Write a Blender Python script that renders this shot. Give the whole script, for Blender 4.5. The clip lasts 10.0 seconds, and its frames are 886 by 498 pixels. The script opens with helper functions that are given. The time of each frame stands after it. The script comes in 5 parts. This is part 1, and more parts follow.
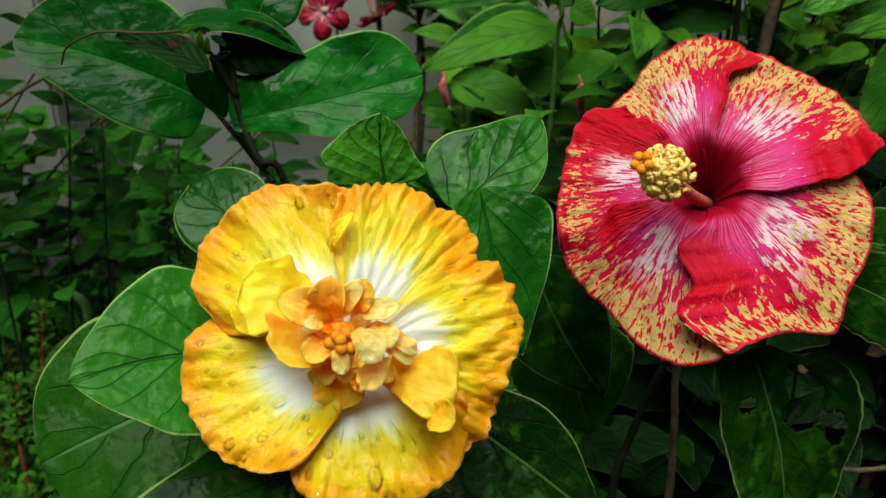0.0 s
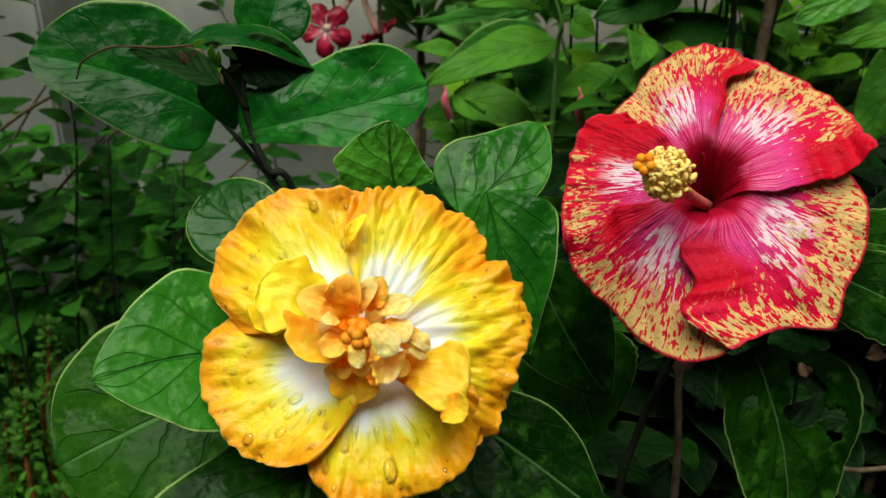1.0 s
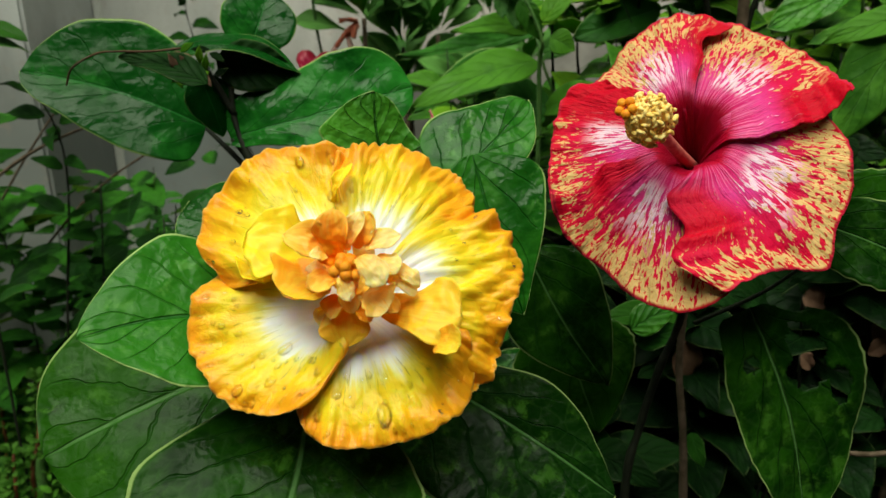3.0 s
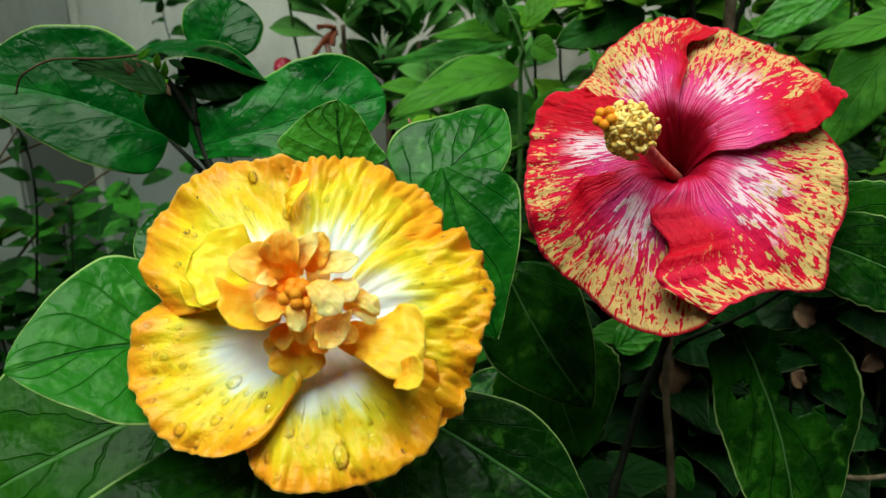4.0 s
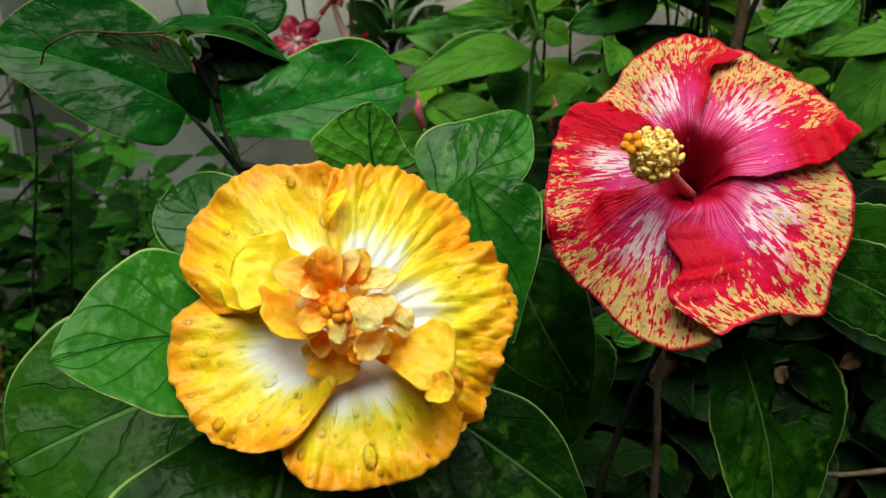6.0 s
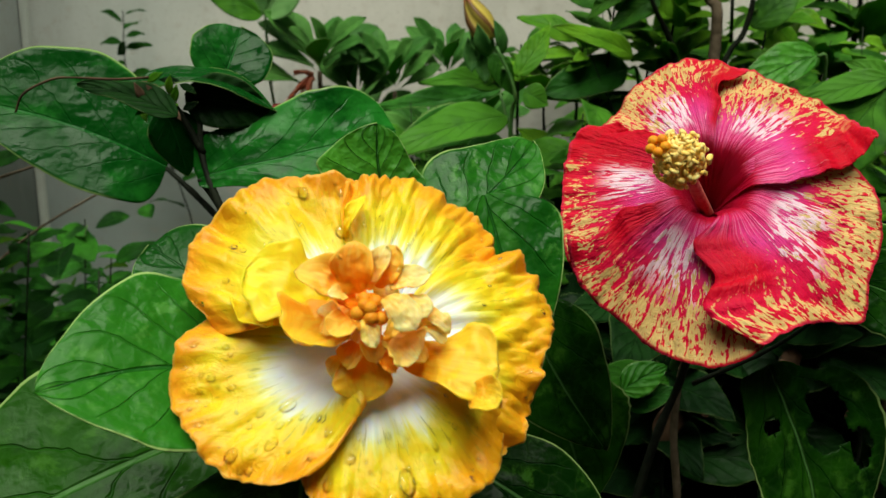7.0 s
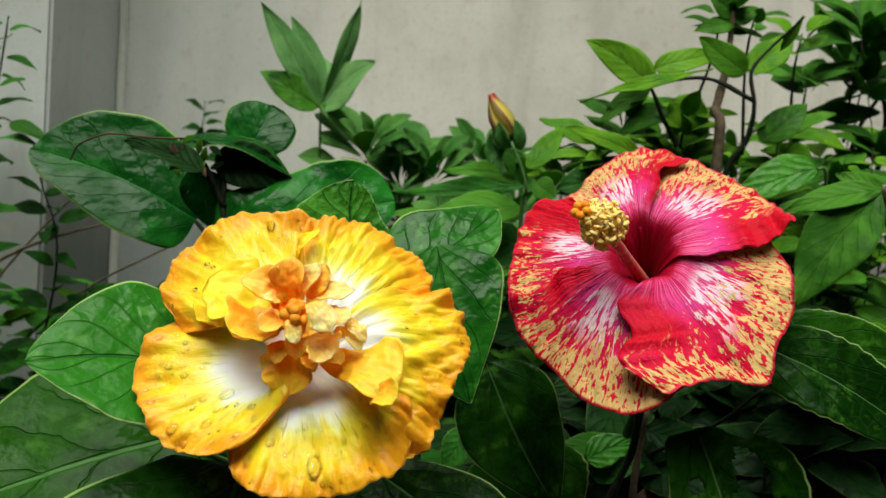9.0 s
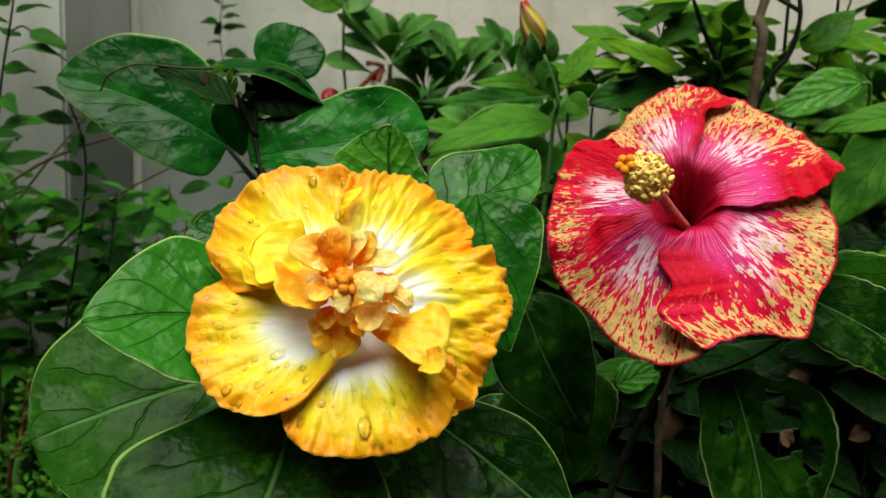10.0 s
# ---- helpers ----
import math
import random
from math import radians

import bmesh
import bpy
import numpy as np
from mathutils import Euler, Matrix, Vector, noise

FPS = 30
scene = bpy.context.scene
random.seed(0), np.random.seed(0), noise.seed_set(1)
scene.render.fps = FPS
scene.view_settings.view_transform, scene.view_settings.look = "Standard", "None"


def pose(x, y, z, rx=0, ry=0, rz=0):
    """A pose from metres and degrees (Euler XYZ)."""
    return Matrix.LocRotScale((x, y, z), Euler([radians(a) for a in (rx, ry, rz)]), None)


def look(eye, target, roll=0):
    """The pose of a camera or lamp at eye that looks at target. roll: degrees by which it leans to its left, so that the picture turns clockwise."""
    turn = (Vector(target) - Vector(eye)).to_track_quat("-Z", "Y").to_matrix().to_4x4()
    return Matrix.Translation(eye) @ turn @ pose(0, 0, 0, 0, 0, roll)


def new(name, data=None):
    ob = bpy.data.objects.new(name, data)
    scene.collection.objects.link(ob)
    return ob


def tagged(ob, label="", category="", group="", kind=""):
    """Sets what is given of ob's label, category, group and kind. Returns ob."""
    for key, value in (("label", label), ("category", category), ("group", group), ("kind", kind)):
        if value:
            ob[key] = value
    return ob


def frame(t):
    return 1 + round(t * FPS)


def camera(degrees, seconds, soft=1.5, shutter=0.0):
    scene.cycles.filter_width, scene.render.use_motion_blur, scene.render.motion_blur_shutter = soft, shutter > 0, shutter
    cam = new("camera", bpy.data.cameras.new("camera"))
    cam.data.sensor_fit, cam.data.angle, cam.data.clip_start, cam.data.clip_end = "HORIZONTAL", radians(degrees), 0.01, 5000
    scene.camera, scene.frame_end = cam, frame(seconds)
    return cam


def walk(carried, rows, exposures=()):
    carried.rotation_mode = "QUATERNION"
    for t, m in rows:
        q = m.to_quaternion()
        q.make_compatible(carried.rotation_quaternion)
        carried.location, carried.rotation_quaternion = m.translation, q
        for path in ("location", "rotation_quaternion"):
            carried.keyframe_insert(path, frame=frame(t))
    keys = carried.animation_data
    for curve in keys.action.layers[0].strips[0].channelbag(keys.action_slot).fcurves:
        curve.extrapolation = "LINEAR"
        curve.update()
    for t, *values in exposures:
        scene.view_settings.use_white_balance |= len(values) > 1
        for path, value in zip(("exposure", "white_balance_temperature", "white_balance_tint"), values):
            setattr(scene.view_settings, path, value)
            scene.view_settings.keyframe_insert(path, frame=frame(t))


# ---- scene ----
cam = camera(59.2, 10.0)
# the lens is focused on the blooms; the wall behind is a little soft
cam.data.dof.use_dof, cam.data.dof.focus_distance, cam.data.dof.aperture_fstop = True, 0.37, 16.0
METRES, EYE, TILT, LEAN, TURN = 0.45, 1.05, -22.0, 0.0, 0.0
ROWS = [
    (0.0, 0.0, 0.0, 0.0, 0.0, 0.0, -0.0),
    (0.5, -0.0111, -0.0153, -0.0029, 0.58, -0.45, -0.3),
    (1.0, -0.0115, -0.0249, -0.0185, -0.09, 1.37, 0.54),
    (1.5, -0.0089, -0.0362, -0.0613, 0.88, 5.88, 1.47),
    (2.0, -0.009, -0.0461, -0.1073, 0.74, 6.89, 1.12),
    (2.5, -0.0112, -0.0349, -0.1472, 0.32, 6.99, 2.02),
    (4.0, 0.0163, 0.0451, -0.1278, -0.93, 7.61, 3.29),
    (4.5, 0.028, -0.0024, -0.1205, -1.16, 7.95, 2.23),
    (5.0, 0.0236, -0.031, -0.1057, -1.71, 5.22, 0.7),
    (5.5, -0.0024, -0.027, -0.0516, -1.71, 1.17, -0.68),
    (7.0, -0.0937, 0.0771, -0.1537, -5.81, 11.82, 2.91),
    (7.5, -0.127, 0.1023, -0.1726, -6.22, 12.25, 1.06),
    (8.0, -0.0651, 0.0551, -0.2517, -3.87, 17.36, -1.23),
    (8.5, -0.0051, -0.0017, -0.2467, -2.44, 19.8, -3.23),
    (9.0, 0.0291, -0.0246, -0.2522, -2.19, 19.8, -2.86),
    (9.5, 0.0296, -0.0345, -0.2192, -2.29, 15.48, -2.16),
    (10.0, -0.0011, -0.0448, -0.1773, -0.91, 11.05, -3.27),
]
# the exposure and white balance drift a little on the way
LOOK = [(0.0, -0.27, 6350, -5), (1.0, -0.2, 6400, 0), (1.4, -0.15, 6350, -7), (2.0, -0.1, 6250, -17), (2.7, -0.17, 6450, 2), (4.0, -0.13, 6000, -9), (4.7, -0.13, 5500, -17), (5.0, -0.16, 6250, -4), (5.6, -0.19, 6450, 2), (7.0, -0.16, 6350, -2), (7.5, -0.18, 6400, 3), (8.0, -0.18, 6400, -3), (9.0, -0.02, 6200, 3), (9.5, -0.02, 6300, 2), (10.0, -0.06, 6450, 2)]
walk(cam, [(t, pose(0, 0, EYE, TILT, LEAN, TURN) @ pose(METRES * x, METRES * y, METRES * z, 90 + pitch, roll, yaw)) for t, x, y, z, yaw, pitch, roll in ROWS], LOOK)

# ---- light: a bright overcast sky ----
world = bpy.data.worlds.new("overcast_sky")
scene.world = world
world.use_nodes = True
wn, wl = world.node_tree.nodes, world.node_tree.links
sky = wn.new("ShaderNodeTexSky")
sky.sky_type, sky.sun_disc = "NISHITA", False
sky.sun_elevation, sky.sun_rotation = radians(62), radians(215)
sky.dust_density, sky.air_density = 4.0, 1.6
wl.new(sky.outputs[0], wn["Background"].inputs[0])
wn["Background"].inputs[1].default_value = 0.014
sun = new("sun", bpy.data.lights.new("sun", "SUN"))
sun.data.energy, sun.data.angle, sun.data.color = 5.5, radians(50), (1.0, 0.965, 0.82)
sun.matrix_world = look((-0.32, -1.05, 4.6), (0, 0.4, 0.9))
scene.view_settings.exposure = 0.03

# ---- node helpers ----


def shader(name):
    m = bpy.data.materials.new(name)
    m.use_nodes = True
    return m, m.node_tree.nodes, m.node_tree.links, m.node_tree.nodes["Principled BSDF"]


class Net:
    """Short-hand for node arithmetic in one material."""

    def __init__(self, name):
        self.m, self.n, self.l, self.b = shader(name)
        self.out = self.n["Material Output"]

    def put(self, socket, value):
        if isinstance(value, bpy.types.NodeSocket):
            self.l.new(value, socket)
        else:
            socket.default_value = value

    def math(self, op, a, b=0.0, c=0.0, clamp=False):
        k = self.n.new("ShaderNodeMath")
        k.operation, k.use_clamp = op, clamp
        for i, v in enumerate((a, b, c)):
            self.put(k.inputs[i], v)
        return k.outputs[0]

    def span(self, x, a, b, lo=0.0, hi=1.0):
        k = self.n.new("ShaderNodeMapRange")
        k.interpolation_type = "SMOOTHSTEP"
        for i, v in enumerate((x, a, b, lo, hi)):
            self.put(k.inputs[i], v)
        return k.outputs[0]

    def mix(self, f, a, b, kind="MIX"):
        k = self.n.new("ShaderNodeMix")
        k.data_type, k.blend_type = "RGBA", kind
        self.put(k.inputs[0], f), self.put(k.inputs[6], a), self.put(k.inputs[7], b)
        return k.outputs[2]

    def vec(self, x, y, z=0.0):
        k = self.n.new("ShaderNodeCombineXYZ")
        for i, v in enumerate((x, y, z)):
            self.put(k.inputs[i], v)
        return k.outputs[0]

    def noise(self, vector, scale, detail=3.0, rough=0.55, warp=0.0):
        k = self.n.new("ShaderNodeTexNoise")
        self.l.new(vector, k.inputs["Vector"])
        k.inputs["Scale"].default_value, k.inputs["Detail"].default_value = scale, detail
        k.inputs["Roughness"].default_value, k.inputs["Distortion"].default_value = rough, warp
        return k.outputs["Fac"]

    def cells(self, vector, scale, feature="DISTANCE_TO_EDGE"):
        k = self.n.new("ShaderNodeTexVoronoi")
        k.feature = feature
        self.l.new(vector, k.inputs["Vector"])
        k.inputs["Scale"].default_value = scale
        return k.outputs["Distance"]

    def ramp(self, x, stops):
        k = self.n.new("ShaderNodeValToRGB")
        self.put(k.inputs[0], x)
        r = k.color_ramp
        while len(r.elements) < len(stops):
            r.elements.new(0.5)
        for e, (p, c) in zip(r.elements, stops):
            e.position, e.color = p, (*c, 1)
        return k.outputs[0]

    def bump(self, height, strength, distance):
        k = self.n.new("ShaderNodeBump")
        self.put(k.inputs["Height"], height)
        k.inputs["Strength"].default_value, k.inputs["Distance"].default_value = strength, distance
        return k.outputs[0]

    def uv(self):
        k = self.n.new("ShaderNodeUVMap")
        s = self.n.new("ShaderNodeSeparateXYZ")
        self.l.new(k.outputs[0], s.inputs[0])
        return s.outputs[0], s.outputs[1]

    def place(self):
        return self.n.new("ShaderNodeNewGeometry").outputs["Position"]

    def local(self):
        return self.n.new("ShaderNodeTexCoord").outputs["Object"]

    def chance(self):
        return self.n.new("ShaderNodeObjectInfo").outputs["Random"]

    def island(self):
        return self.n.new("ShaderNodeNewGeometry").outputs["Random Per Island"]

    def finish(self, color, rough, normal=None, see=0.0, see_color=None, spec=0.5, coat=0.0, under=0.0):
        self.put(self.b.inputs["Base Color"], color)
        self.put(self.b.inputs["Roughness"], rough)
        if spec is not None:
            self.b.inputs["Specular IOR Level"].default_value = spec
        self.b.inputs["Coat Weight"].default_value = coat
        self.b.inputs["Coat Roughness"].default_value = 0.12
        self.b.inputs["Subsurface Weight"].default_value = under
        self.b.inputs["Subsurface Radius"].default_value = (1.0, 0.7, 0.25)
        self.b.inputs["Subsurface Scale"].default_value = 0.002
        if normal:
            self.l.new(normal, self.b.inputs["Normal"])
        if see:
            t, k = self.n.new("ShaderNodeBsdfTranslucent"), self.n.new("ShaderNodeMixShader")
            self.put(t.inputs[0], see_color if see_color else color)
            if normal:
                self.l.new(normal, t.inputs["Normal"])
            k.inputs[0].default_value = see
            self.l.new(self.b.outputs[0], k.inputs[1]), self.l.new(t.outputs[0], k.inputs[2])
            self.l.new(k.outputs[0], self.out.inputs[0])
        return self.m


def rgb(r, g, b):
    return (r, g, b, 1)


# ---- materials ----


def leaf_material(name, dark, light, vein, rough, see, crinkle=0.5, laterals=6.0, wet=0.0, groove=1.0, apart=False, shine=1.0, mesh=0.12, lines=rgb(0.004, 0.035, 0.004), rim=0.65, sheen_tone=None):
    """A leaf: midrib, side veins that curve to the tip, a fine net between them, lighter spots painted as sheen on the
    blisters, a paler margin, wet gloss.
    """
    k = Net(name)
    u, s = k.uv()
    v = k.math("ABSOLUTE", k.math("MULTIPLY_ADD", u, 2.0, -1.0))
    at = k.place()
    wobble = k.noise(at, 60.0, 2.0)
    mid = k.span(v, 0.034, 0.010)
    phase = k.math("ADD", k.math("MULTIPLY", s, laterals), k.math("MULTIPLY", k.math("POWER", v, 0.8), -2.2))
    phase = k.math("ADD", phase, k.math("MULTIPLY", wobble, 0.5))
    tri = k.math("ABSOLUTE", k.math("SUBTRACT", k.math("FRACT", phase), 0.5))
    side = k.math("MULTIPLY", k.span(tri, 0.05, 0.008), k.span(v, 1.0, 0.55))
    warp, stir = k.n.new("ShaderNodeVectorMath"), k.n.new("ShaderNodeTexNoise")
    warp.operation = "MULTIPLY_ADD"
    stir.inputs["Scale"].default_value = 90.0
    k.l.new(at, stir.inputs["Vector"]), k.l.new(stir.outputs["Color"], warp.inputs[0])
    warp.inputs[1].default_value = (0.006, 0.006, 0.006)
    k.l.new(at, warp.inputs[2])
    cell = k.cells(warp.outputs[0], 130.0)
    net = k.span(cell, 0.09, 0.0)
    veins = k.math("MAXIMUM", mid, k.math("MULTIPLY", side, 0.75))
    blot = k.math("ADD", k.noise(at, 30.0, 5.0, 0.65, 0.6), k.math("MULTIPLY_ADD", k.island() if apart else k.chance(), 0.36, -0.18))
    c = k.mix(k.span(blot, 0.36, 0.66), dark, light)
    if sheen_tone:
        spots = k.math("MULTIPLY", k.span(k.noise(at, 90.0, 4.0, 0.65, 0.4), 0.50, 0.66), k.span(k.noise(at, 22.0, 2.0), 0.40, 0.60))
        c = k.mix(k.math("MULTIPLY", spots, k.span(tri, 0.06, 0.2, 0.2, 0.75)), c, sheen_tone)
    c = k.mix(k.math("MULTIPLY", net, 0.10 if apart else 0.07), c, vein)
    c = k.mix(k.math("MULTIPLY", mid, 0.75), c, vein)
    c = k.mix(k.math("MULTIPLY", k.math("MULTIPLY", side, k.span(wobble, 0.35, 0.6)), 0.28), c, lines)
    edge = k.math("MULTIPLY", k.span(v, 0.968, 0.985), 0.0 if apart else k.span(s, 0.12, 0.3))
    c = k.mix(k.math("MULTIPLY", edge, rim), c, rgb(0.34, 0.48, 0.16))
    puff = k.math("ADD", k.math("MULTIPLY", k.noise(at, 70.0, 2.0, 0.5, 0.2), 1.3), k.math("MULTIPLY", k.noise(at, 190.0, 2.0, 0.5, 0.6), 0.3))
    high = k.math("ADD", k.math("MULTIPLY", puff, crinkle), k.math("MULTIPLY", veins, -0.6 * groove))
    high = k.math("ADD", high, k.math("MULTIPLY", k.span(cell, 0.0, 0.38), 0.55 * mesh))
    high = k.math("ADD", high, k.math("MULTIPLY", k.math("SQRT", tri), -0.35 * groove))
    film = k.noise(at, 30.0, 3.0)
    r = k.span(film, 0.36, 0.64, rough, rough + 0.16)
    k.put(k.b.inputs["Specular IOR Level"], k.span(film, 0.36, 0.64, 0.30 * shine, 0.16 * shine))
    return k.finish(c, r, k.bump(high, 1.0, 0.0034), see, k.mix(0.5, c, rgb(0.20, 0.42, 0.03)), None, wet)


leaf_wet = leaf_material("wet_hibiscus_leaf", rgb(0.0085, 0.0680, 0.0050), rgb(0.0260, 0.1450, 0.0090), rgb(0.010, 0.075, 0.008), 0.21, 0.08, 0.5, 4.0, 0.0, groove=0.4, shine=0.52, mesh=0.10, rim=0.9, sheen_tone=rgb(0.085, 0.255, 0.042))
# the shade under the blooms is put into this darker hibiscus leaf colour
leaf_shaded = leaf_material("shaded_hibiscus_leaf", rgb(0.0030, 0.0190, 0.0012), rgb(0.0140, 0.0640, 0.0030), rgb(0.070, 0.17, 0.045), 0.22, 0.05, 0.35, 3.5, 0.0, groove=0.45, shine=0.22, mesh=0.06, rim=0.6, sheen_tone=rgb(0.042, 0.130, 0.012))
leaf_gloss = leaf_material("glossy_citrus_leaf", rgb(0.0045, 0.0520, 0.0050), rgb(0.0200, 0.1550, 0.0150), rgb(0.020, 0.13, 0.022), 0.15, 0.07, 0.45, 5.0, 0.0, groove=0.25, shine=0.45, mesh=0.03)
# near-black: the shade inside the shrubs is put into this leaf colour
leaf_dim = leaf_material("shade_dark_leaf", rgb(0.0022, 0.0110, 0.0020), rgb(0.0070, 0.0300, 0.0045), rgb(0.015, 0.05, 0.010), 0.5, 0.05, 0.4, 6.0, shine=0.3, rim=0.15)
leaf_mid = leaf_material("mid_green_leaf", rgb(0.018, 0.090, 0.008), rgb(0.040, 0.170, 0.016), rgb(0.08, 0.24, 0.05), 0.45, 0.2, 0.3, 6.0, 0.0, 0.5, False, 0.4)
leaf_back = leaf_material("shrub_leaf", rgb(0.028, 0.115, 0.008), rgb(0.085, 0.255, 0.020), rgb(0.09, 0.25, 0.04), 0.45, 0.34, 0.2, 6.0, 0.0, 0.4, False, 0.45, 0.05, rgb(0.012, 0.08, 0.008), 0.2)
leaf_lime = leaf_material("young_lime_leaf", rgb(0.075, 0.230, 0.010), rgb(0.170, 0.380, 0.018), rgb(0.20, 0.42, 0.05), 0.48, 0.34, 0.2, 6.0, 0.0, 0.35, False, 0.45, 0.05, rgb(0.06, 0.20, 0.01))
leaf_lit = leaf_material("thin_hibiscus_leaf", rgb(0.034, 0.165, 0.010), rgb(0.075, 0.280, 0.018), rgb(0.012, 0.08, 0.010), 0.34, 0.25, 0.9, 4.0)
leaf_rose = leaf_material("desert_rose_leaf", rgb(0.055, 0.180, 0.030), rgb(0.120, 0.300, 0.060), rgb(0.14, 0.32, 0.08), 0.45, 0.30, 0.2, 5.0, 0.0, 0.3, False, 0.4, 0.0, rgb(0.05, 0.16, 0.03), 0.2)
leaf_weed = leaf_material("weed_leaf", rgb(0.030, 0.100, 0.008), rgb(0.070, 0.185, 0.022), rgb(0.07, 0.20, 0.03), 0.5, 0.25, 0.2, 5.0, 0.0, 0.3, False, 0.3, 0.0, rgb(0.03, 0.10, 0.01), 0.2)
leaf_pale = leaf_material("pale_milkweed_leaf", rgb(0.0900, 0.2300, 0.0600), rgb(0.1600, 0.3200, 0.1050), rgb(0.22, 0.38, 0.16), 0.5, 0.2, 0.2, 6.0, 0.0, 0.3, False, 0.4, 0.0, rgb(0.10, 0.22, 0.06), 0.1)
# low foliage, its deep shade worked into the colour
leaf_under = leaf_material("shaded_undergrowth_leaf", rgb(0.003, 0.022, 0.002), rgb(0.014, 0.066, 0.006), rgb(0.03, 0.11, 0.02), 0.6, 0.12, 0.3, 6.0, 0.0, 0.4, True, 0.25)
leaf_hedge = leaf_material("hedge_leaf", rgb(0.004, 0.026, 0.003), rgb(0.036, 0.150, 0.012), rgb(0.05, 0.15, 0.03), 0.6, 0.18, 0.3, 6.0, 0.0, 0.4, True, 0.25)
leaf_herb = leaf_material("herb_leaf", rgb(0.026, 0.110, 0.008), rgb(0.085, 0.250, 0.022), rgb(0.12, 0.28, 0.05), 0.6, 0.2, 0.3, 6.0, 0.0, 0.4, True, 0.25)


def plain(name, a, b, scale, rough, bump=0.3, distance=0.002, metal=0.0):
    """Two tones mixed by noise, with relief."""
    k = Net(name)
    at = k.place()
    f = k.noise(at, scale, 5.0, 0.6)
    k.b.inputs["Metallic"].default_value = metal
    return k.finish(k.mix(k.span(f, 0.3, 0.7), a, b), rough, k.bump(k.noise(at, scale * 3.0, 4.0), bump, distance), spec=0.2)


bark_grey = plain("grey_brown_bark", rgb(0.07, 0.05, 0.03), rgb(0.15, 0.11, 0.075), 90, 0.85, 0.6)
bark_dark = plain("dark_green_stem", rgb(0.006, 0.009, 0.005), rgb(0.018, 0.022, 0.012), 120, 0.7)
stem_green = plain("green_stem", rgb(0.05, 0.13, 0.03), rgb(0.10, 0.20, 0.05), 90, 0.45)
twig_dry = plain("dry_brown_tendril", rgb(0.03, 0.018, 0.010), rgb(0.10, 0.050, 0.025), 70, 0.7)
dead_leaf = plain("withered_leaf", rgb(0.050, 0.025, 0.014), rgb(0.13, 0.075, 0.045), 60, 0.75)
calyx_green = plain("calyx_green", rgb(0.03, 0.11, 0.02), rgb(0.07, 0.18, 0.04), 100, 0.45)


def wall_material(name, a, b, stain, shade_and_grey=0.0):
    k = Net(name)
    at = k.place()
    p = k.n.new("ShaderNodeSeparateXYZ")
    k.l.new(at, p.inputs[0])
    x, y, z = p.outputs
    runs = k.noise(k.vec(k.math("MULTIPLY", x, 9.0), k.math("MULTIPLY", y, 9.0), k.math("MULTIPLY", z, 1.2)), 1.0, 5.0, 0.6, 0.3)
    big, fine = k.noise(at, 4.0, 4.0, 0.6), k.noise(at, 130.0, 4.0, 0.7)
    c = k.mix(k.span(big, 0.35, 0.65), a, b)
    c = k.mix(k.math("MULTIPLY", k.span(runs, 0.48, 0.75), 0.55), c, stain)
    if shade_and_grey:
        # shade at the wall's foot, put into the colour with an uneven edge
        shade_line = k.math("ADD", z, k.math("MULTIPLY_ADD", k.noise(k.vec(x, y, k.math("MULTIPLY", z, 0.5)), 3.0, 5.0, 0.65, 0.4), 0.7, -0.35))
        c = k.mix(k.math("MULTIPLY", k.span(shade_line, 1.14, 0.84), 0.76), c, rgb(0.19, 0.185, 0.165))
        c = k.mix(k.math("MULTIPLY", k.span(shade_line, 1.02, 0.74), 0.80), c, rgb(0.055, 0.060, 0.048))
        # a greyer patch to the left with a ragged border
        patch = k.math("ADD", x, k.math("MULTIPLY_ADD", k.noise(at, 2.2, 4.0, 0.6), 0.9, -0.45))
        c = k.mix(k.math("MULTIPLY", k.span(patch, -0.05, -0.50), shade_and_grey), c, rgb(0.42, 0.47, 0.47))
    c = k.mix(k.math("MULTIPLY", k.span(fine, 0.52, 0.72), 0.20), c, rgb(0.22, 0.17, 0.13))
    c = k.mix(k.math("MULTIPLY", k.span(k.noise(at, 38.0, 3.0), 0.56, 0.72), 0.18), c, rgb(0.36, 0.25, 0.19))
    return k.finish(c, 0.88, k.bump(k.math("ADD", fine, k.math("MULTIPLY", k.noise(at, 35.0, 3.0), 1.5)), 0.20, 0.002))


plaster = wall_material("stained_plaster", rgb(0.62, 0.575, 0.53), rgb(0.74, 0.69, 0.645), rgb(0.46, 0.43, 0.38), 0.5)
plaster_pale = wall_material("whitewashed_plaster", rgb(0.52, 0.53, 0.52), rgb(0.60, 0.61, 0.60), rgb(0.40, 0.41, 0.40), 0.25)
plaster_grey = wall_material("grey_plaster", rgb(0.50, 0.51, 0.47), rgb(0.60, 0.61, 0.57), rgb(0.38, 0.38, 0.35))
# dark so that the unseen wall throws little light back
plaster_shade = wall_material("dark_unseen_wall_plaster", rgb(0.20, 0.18, 0.15), rgb(0.28, 0.26, 0.22), rgb(0.14, 0.13, 0.11))
soil = plain("damp_soil", rgb(0.014, 0.010, 0.007), rgb(0.045, 0.032, 0.022), 30, 0.9, 0.8, 0.01)


